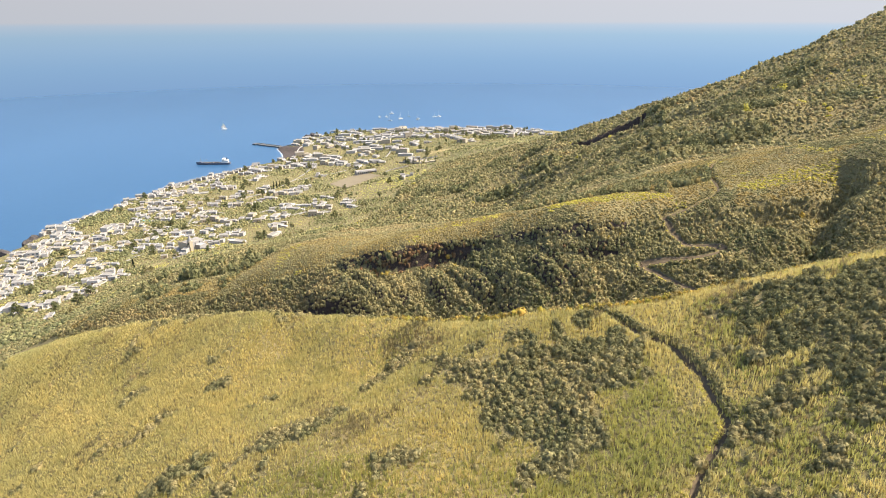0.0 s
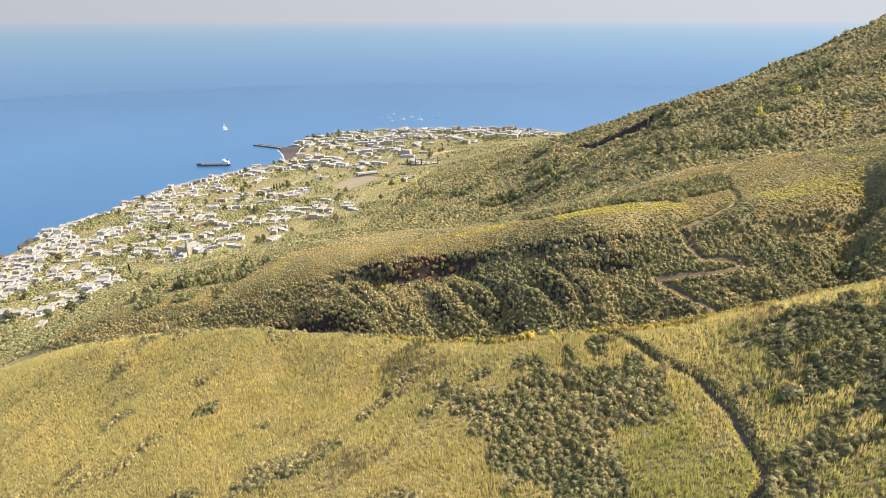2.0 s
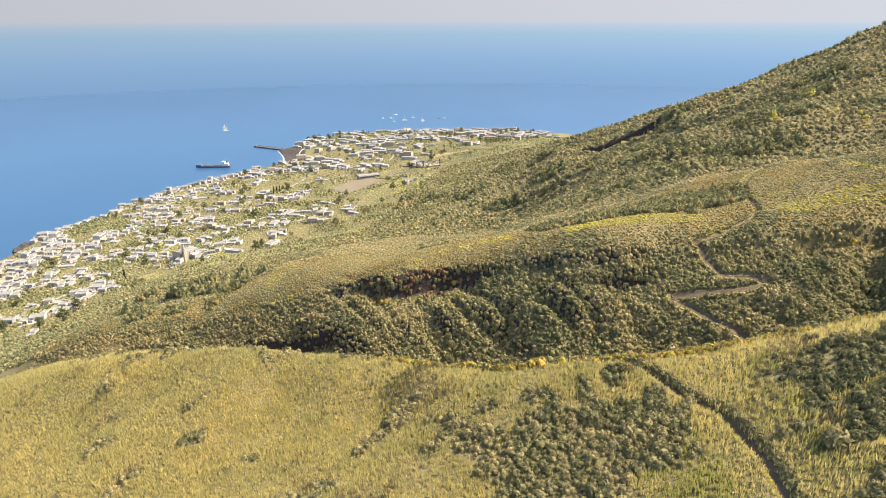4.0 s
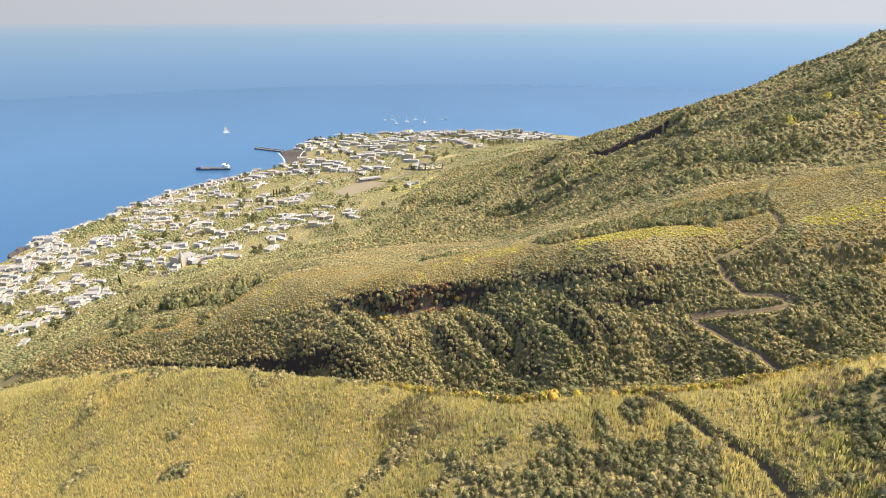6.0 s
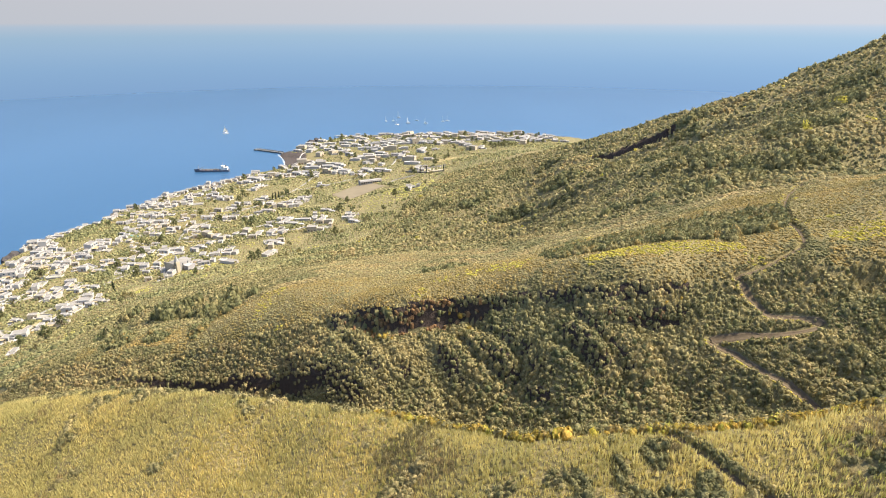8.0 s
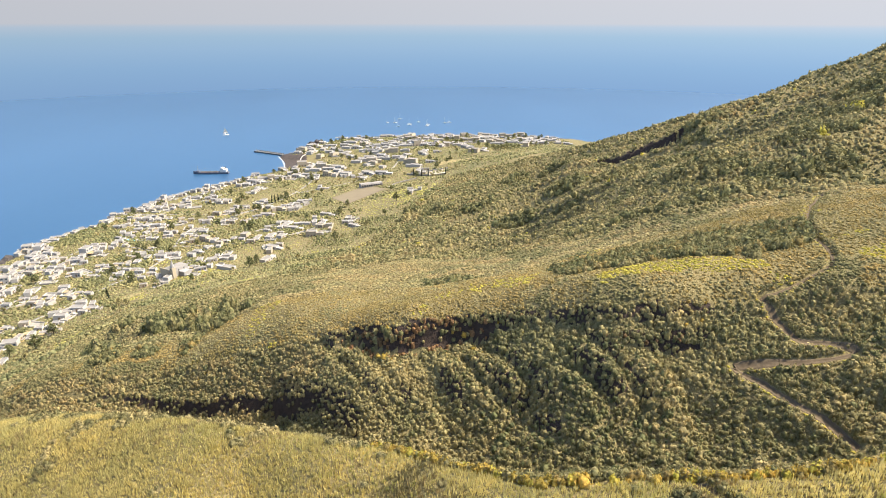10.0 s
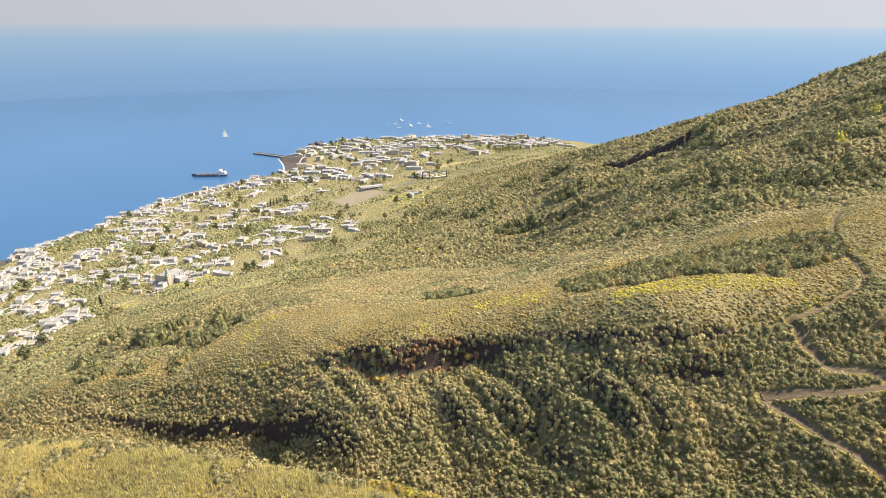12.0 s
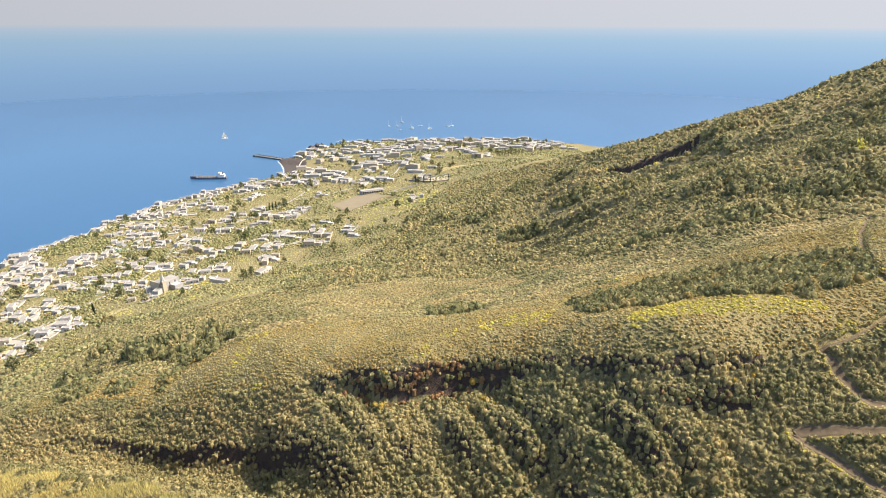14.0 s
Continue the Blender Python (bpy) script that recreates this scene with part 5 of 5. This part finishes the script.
def lane(name, line, width, label):
    p = smooth_line(line, 4.0)
    d = np.gradient(p, axis=0)
    side = np.stack([d[:, 1], -d[:, 0]], -1) / np.hypot(d[:, 0], d[:, 1])[:, None] * width / 2
    v = np.stack([np.column_stack([q, ground(q[:, 0], q[:, 1]) + z]) for q, z in ((p - side, -0.5), (p - side * 0.98, 0.45), (p + side * 0.98, 0.45), (p + side, -0.5))], 1)
    k = np.arange(len(p) * 4).reshape(len(p), 4)
    f = np.concatenate([np.stack([k[:-1, i], k[:-1, i + 1], k[1:, i + 1], k[1:, i]], -1) for i in range(3)])
    return tagged(raw_mesh(name, v.reshape(-1, 3), f, [M_LANE], None, True), label, "lane", kind="structure")


lane("lane_1", [(-440, 520), (-420, 545), (-415, 580), (-425, 620), (-440, 660), (-430, 720), (-405, 780), (-412, 850), (-390, 910), (-365, 970), (-335, 1040), (-310, 1110), (-300, 1190)], 3.2, "pale paved village lane near the shore")
lane("lane_2", [(-395, 470), (-370, 515), (-350, 560), (-335, 600), (-320, 650), (-325, 710), (-330, 760), (-300, 830), (-270, 890), (-250, 960), (-240, 1040), (-250, 1120), (-290, 1180)], 3.0, "pale paved upper village lane between houses")
lane("lane_3", [(-250, 960), (-190, 1000), (-150, 1040), (-110, 1100), (-100, 1200), (-80, 1290), (-40, 1350), (40, 1400), (150, 1400)], 3.5, "pale paved road to the harbour church")
lane("lane_4", [(-325, 710), (-280, 715), (-235, 725), (-195, 745), (-160, 775)], 2.6, "pale lane between vineyard plots")
lane("lane_5", [(-430, 720), (-390, 715), (-350, 700), (-325, 690)], 2.6, "pale cross lane among white houses")
lane("lane_6", [(-412, 850), (-370, 850), (-320, 845), (-280, 860)], 2.6, "pale cross lane above the shore houses")

# swimming pool
pool = tagged(new("swimming_pool"), "small turquoise swimming pool on a white terrace", "pool")
pool.matrix_basis = pose(-388, 733, settle(-388, 733) + 0.3, 0, 0, 12)
bm = bmesh.new()
for a, b, c, d in ((-8, -5, 8, -3.4), (-8, 3.4, 8, 5), (-8, -3.4, -6.4, 3.4), (6.4, -3.4, 8, 3.4)):
    box(bm, a, b, -3, c, d, 1.2)
part("basin", bm, M_WHITE, pool)
part("water", box(bmesh.new(), -6.4, -3.4, -2, 6.4, 3.4, 0.95), M_POOL, pool, "turquoise pool water")

# ---- trees of the village ----
def tree_crown(seed, clumps, spread_xy, low, high, conic=0.0, per=26, leaf=0.34):
    """A crown of many small leaf clumps set unevenly about a centre."""
    r = np.random.default_rng(seed)
    out = []
    for _ in range(clumps):
        h = r.uniform(0, 1)
        reach = spread_xy * ((1 - h) if conic else math.sqrt(max(0.05, 1 - (2 * h - 0.8) ** 2)))
        a, q = r.uniform(0, 6.283), reach * math.sqrt(r.uniform(0, 1))
        c = np.array([math.cos(a) * q, math.sin(a) * q, low + (high - low) * h])
        d = r.normal(size=(per, 3))
        d /= np.linalg.norm(d, axis=1)[:, None]
        core = c + d * r.uniform(0.5, 1.0, (per, 1)) * (0.85 if not conic else 0.45)
        out.append(core[:, None] + r.normal(scale=leaf, size=(per, 3, 3)))
    v = np.concatenate(out).reshape(-1, 3)
    return v, np.arange(len(v)).reshape(-1, 3)


def make_tree(seed, tall, wide, leaves, label, category, conic=False, clumps=16):
    t = tagged(new("tree" if not conic else "cypress"), label, category, "village trees")
    bm = tube(bmesh.new(), (0, 0, -1), (0.1, 0, tall * 0.62), 0.22, 0.09, 7)
    r = random.Random(seed)
    if not conic:
        for k in range(4):
            a = k * 1.6 + r.uniform(-0.4, 0.4)
            tube(bm, (0.03, 0, tall * 0.3), (math.cos(a) * wide * 0.5, math.sin(a) * wide * 0.5, tall * 0.68), 0.1, 0.03, 5)
    part("trunk", bm, M_BARK, t)
    v, f = tree_crown(seed, clumps, wide, tall * (0.06 if conic else 0.34), tall * 0.97, conic, 22 if not conic else 16)
    crown = raw_mesh("crown", v, f, [leaves])
    crown.parent = t
    return t


TREES = [make_tree(1, 6.0, 2.2, M_TREE, "dark green leafy garden tree beside white houses", "tree"), make_tree(2, 5.0, 2.6, M_OLIVE, "spreading olive tree in a village garden", "tree"),
         make_tree(3, 7.5, 2.6, M_TREE, "tall dark green pine among the houses", "tree"), make_tree(4, 4.2, 2.0, M_OLIVE, "small grey-green olive tree on a terrace", "tree")]
CYPRESS = make_tree(9, 12.0, 1.0, M_CYPRESS, "slender dark cypress by the cemetery wall", "cypress", True, 34)
spots = []
for _ in range(9000):
    tx, ty = dice.uniform(-500, 240), dice.uniform(420, 1520)
    if len(spots) > 285:
        break
    if float(shore(np.array([tx]), np.array([ty]))[0]) < 22 or settle(tx, ty) > 46 or math.hypot(tx + 325, ty - 1235) < 60:
        continue
    if inside(np.array([tx]), np.array([ty]), [(-185, 919), (-149, 872), (-98, 955), (-139, 996)])[0]:
        continue
    near_home = min(math.hypot(tx - b, ty - c) for b, c in taken)
    if near_home < 7 or near_home > 45:
        continue
    spots.append((tx, ty))
for n, (tx, ty) in enumerate(spots):
    k = dice.choices(range(4), (4, 3, 2, 3))[0] if n > 3 else n
    s = dice.uniform(0.8, 1.45)
    m = pose(tx, ty, settle(tx, ty), 0, 0, dice.uniform(0, 360)) @ Matrix.Diagonal((s, s, s, 1))
    if n <= 3:
        TREES[k].matrix_basis = m
    else:
        copy_thing(TREES[k], m)
for tx, ty in ((79, 1182), (85, 1190), (91, 1199), (98, 1203), (104, 1208), (112, 1214), (119, 1220), (128, 1231), (-86, 1396), (-95, 1388)):
    s = dice.uniform(1.3, 1.8)
    copy_thing(TREES[2], pose(tx, ty, settle(tx, ty), 0, 0, dice.uniform(0, 360)) @ Matrix.Diagonal((s, s, s, 1)))
for n, (tx, ty) in enumerate([(-52, 1024), (-41, 1017), (-13, 1009), (-66, 1034), (-316, 556), (-262, 905), (-258, 908), (-266, 903), (-85, 1150)]):
    m = pose(tx, ty, settle(tx, ty), 0, 0, n * 40)
    if n == 0:
        CYPRESS.matrix_basis = m
    else:
        copy_thing(CYPRESS, m)

# ---- harbour: pier, surf, rocks, ship and boats ----
pier = tagged(new("pier"), "grey concrete pier reaching out from the black beach", "pier")
pier.matrix_basis = pose(-398, 1344, 0, 0, 0, -28)
part("deck", box(bmesh.new(), -36, -4, -4, 36, 4, 2.6, 0.1), M_CONCRETE, pier)
part("parapet", box(bmesh.new(), -36, 3.2, 2.6, 36, 4.0, 3.9), M_STONE, pier)
part("head", box(bmesh.new(), -44, -6, -4, -36, 5, 2.9, 0.1), M_CONCRETE, pier)
part("light_mast", tube(bmesh.new(), (-41, 0, 2.9), (-41, 0, 8.5), 0.25, 0.15), M_WHITE, pier)


def surf(name, line, width):
    p = smooth_line(line, 2.0)
    d = np.gradient(p, axis=0)
    side = np.stack([d[:, 1], -d[:, 0]], -1) / np.hypot(d[:, 0], d[:, 1])[:, None]
    w = width * (0.4 + value_noise(p[:, 0], p[:, 1], 7, 91))
    v = np.stack([np.column_stack([p - side * w[:, None], np.full(len(p), 0.06)]), np.column_stack([p, np.full(len(p), 0.22)]), np.column_stack([p + side * w[:, None], np.full(len(p), 0.06)])], 1)
    n = len(p)
    k = np.arange(n * 3).reshape(n, 3)
    f = np.concatenate([np.stack([k[:-1, i], k[:-1, i + 1], k[1:, i + 1], k[1:, i]], -1) for i in range(2)])
    return tagged(raw_mesh(name, v.reshape(-1, 3), f, [M_FOAM], None, True), "thin white line of surf along the beach", "surf", kind="structure")


surf("surf_1", [(-347, 1149), (-334, 1165), (-329, 1195), (-336, 1226), (-346, 1256), (-360, 1290), (-374, 1318)], 1.1)


def sea_rock(seed, size):
    r = np.random.default_rng(seed)
    bm = bmesh.new()
    bmesh.ops.create_icosphere(bm, subdivisions=3, radius=1)
    for v in bm.verts:
        n = noise.noise(v.co * 1.3 + Vector((seed * 7, 0, 0))) * 0.45 + noise.noise(v.co * 4 + Vector((0, seed * 5, 0))) * 0.18
        v.co = Vector((v.co.x * size[0], v.co.y * size[1], v.co.z * size[2])) * (1 + n)
    return tagged(part("sea_rock", bm, M_ROCK), "dark jagged lava rock at the water's edge", "rock", "shore rocks")


for n, (rx_, ry_, a, b, c) in enumerate([(-518, 700, 12, 14, 14), (-508, 716, 9, 8, 11), (-524, 655, 12, 16, 13), (-530, 640, 10, 9, 10), (-490, 800, 12, 14, 15), (-484, 812, 10, 11, 12), (-486, 850, 8, 9, 8),
                                          (-516, 755, 7, 9, 6), (-505, 780, 7, 8, 6), (-452, 985, 8, 9, 7), (-396, 1066, 7, 9, 7), (-330, 1440, 9, 11, 8), (-322, 1470, 7, 9, 7)]):
    sea_rock(n + 1, (a, b, c)).matrix_basis = pose(rx_, ry_, 1.0, 0, 0, n * 37)


def hull(length, beam, depth, sheer=0.6, n=14):
    """A ship's hull, bow towards +x, waterline at z = 0."""
    bm = bmesh.new()
    rings = []
    for k in range(n + 1):
        u = k / n
        x = (u - 0.5) * length
        wide = beam / 2 * (1 - max(0, (u - 0.62) / 0.38) ** 2.2) * (0.82 + 0.18 * min(1, u / 0.12))
        top = depth * (1 + sheer * max(0, (u - 0.7) / 0.3) ** 2 + 0.25 * sheer * max(0, (0.15 - u) / 0.15))
        wide = max(wide, 0.05)
        rings.append([bm.verts.new((x, s * wide * f, z)) for s, f, z in ((-1, 0.6, -1.2), (-1, 0.92, 0.2), (-1, 1, top), (1, 1, top), (1, 0.92, 0.2), (1, 0.6, -1.2))])
    for a, b in zip(rings[:-1], rings[1:]):
        for i in range(6):
            bm.faces.new((a[i], a[(i + 1) % 6], b[(i + 1) % 6], b[i]))
    bm.faces.new(rings[0][::-1])
    bm.faces.new(rings[-1])
    bmesh.ops.recalc_face_normals(bm, faces=bm.faces[:])
    return bm


ship = tagged(new("cargo_ship"), "small grey-hulled coaster with white aft superstructure at anchor", "ship")
ship.matrix_basis = pose(-459, 1164, -0.4, 0, 0, 184)
part("hull", hull(66, 11, 3.6), M_HULL, ship)
part("deck", box(bmesh.new(), -30, -4.6, 3.45, 22, 4.6, 3.75), M_DECK, ship, "red-brown steel deck")
for k in range(3):
    part("hatch", box(bmesh.new(), -12 + k * 11, -3.2, 3.7, -3 + k * 11, 3.2, 4.9, 0.1), M_CONCRETE, ship)
bridge = part("superstructure", box(bmesh.new(), -30, -4.6, 3.7, -18, 4.6, 9.0, 0.1), M_SAIL, ship, "white deckhouse")
part("wheelhouse", box(bmesh.new(), -24, -4.9, 9.0, -18.5, 4.9, 11.6, 0.1), M_SAIL, bridge)
part("bridge_window", box(bmesh.new(), -18.6, -4.4, 10.0, -18.4, 4.4, 11.0), M_GLASS, bridge)
part("funnel", tube(bmesh.new(), (-27, 0, 9), (-27.4, 0, 13.5), 1.3, 1.1, 12), M_HULL, bridge, "dark funnel")
part("mast", tube(bmesh.new(), (-22, 0, 11.6), (-22, 0, 18), 0.28, 0.12), M_WHITE, bridge)
part("foremast", tube(bmesh.new(), (24, 0, 4.5), (24, 0, 15.5), 0.4, 0.2), M_WHITE, ship)
part("forecastle", box(bmesh.new(), 22.2, -2.6, 3.6, 28, 2.6, 6.0, 0.2), M_HULL, ship)
part("derrick", tube(bmesh.new(), (22.6, 0, 6), (8, 0, 11.5), 0.2, 0.12), M_WHITE, ship)


def yacht(length, label, sails=False):
    y_ = tagged(new("sailing_boat"), label, "sailing boat", "boats at anchor")
    part("hull", hull(length, length * 0.24, length * 0.085, 0.3, 10), M_SAIL, y_)
    part("cabin", box(bmesh.new(), -length * 0.22, -length * 0.08, length * 0.1, length * 0.12, length * 0.08, length * 0.165, 0.1), M_SAIL, y_)
    part("mast", tube(bmesh.new(), (length * 0.08, 0, length * 0.1), (length * 0.06, 0, length * 1.3), length * 0.02, length * 0.014, 6), M_SAIL, y_)
    part("boom", tube(bmesh.new(), (length * 0.08, 0, length * 0.24), (-length * 0.36, 0, length * 0.25), length * 0.012, length * 0.01, 6), M_SAIL, y_)
    if sails:
        for x0, x1, h, w in ((0.06, -0.38, 1.15, 0.0), (0.46, 0.1, 0.95, 0.02)):
            bm = bmesh.new()
            v = [bm.verts.new((length * p[0], length * p[1], length * p[2])) for p in ((x0, w, 0.26), (x1, w + 0.05, 0.28), (x0 if x0 < 0.2 else x1, w, h))]
            bm.faces.new(v)
            bmesh.ops.solidify(bm, geom=bm.faces[:], thickness=0.08)
            part("sail", bm, M_SAIL, y_, "cream sail")
        part("mizzen_mast", tube(bmesh.new(), (-length * 0.34, 0, length * 0.1), (-length * 0.35, 0, length * 0.85), length * 0.01, length * 0.005, 6), M_GREY, y_)
    return y_


big = yacht(20, "cream two-masted sailing boat with its mainsail set", True)
big.matrix_basis = pose(-577, 1568, 0, 0, 0, 222) @ Matrix.Diagonal((0.8, 0.8, 0.8, 1))
small = yacht(11, "white sailing yacht with bare mast at anchor")
for n, (bx_, by_) in enumerate([(-188, 1774), (-166, 1773), (-151, 1710), (-157, 1841), (-123, 1751), (-100, 1784), (-71, 1740), (-24, 1772), (-11, 1783), (-122, 1735), (-73, 1725)]):
    s = dice.uniform(0.95, 1.2)
    m = pose(bx_, by_, 0, 0, 0, 150 + dice.uniform(-25, 25)) @ Matrix.Diagonal((s, s, s, 1))
    if n == 0:
        small.matrix_basis = m
    else:
        copy_thing(small, m)
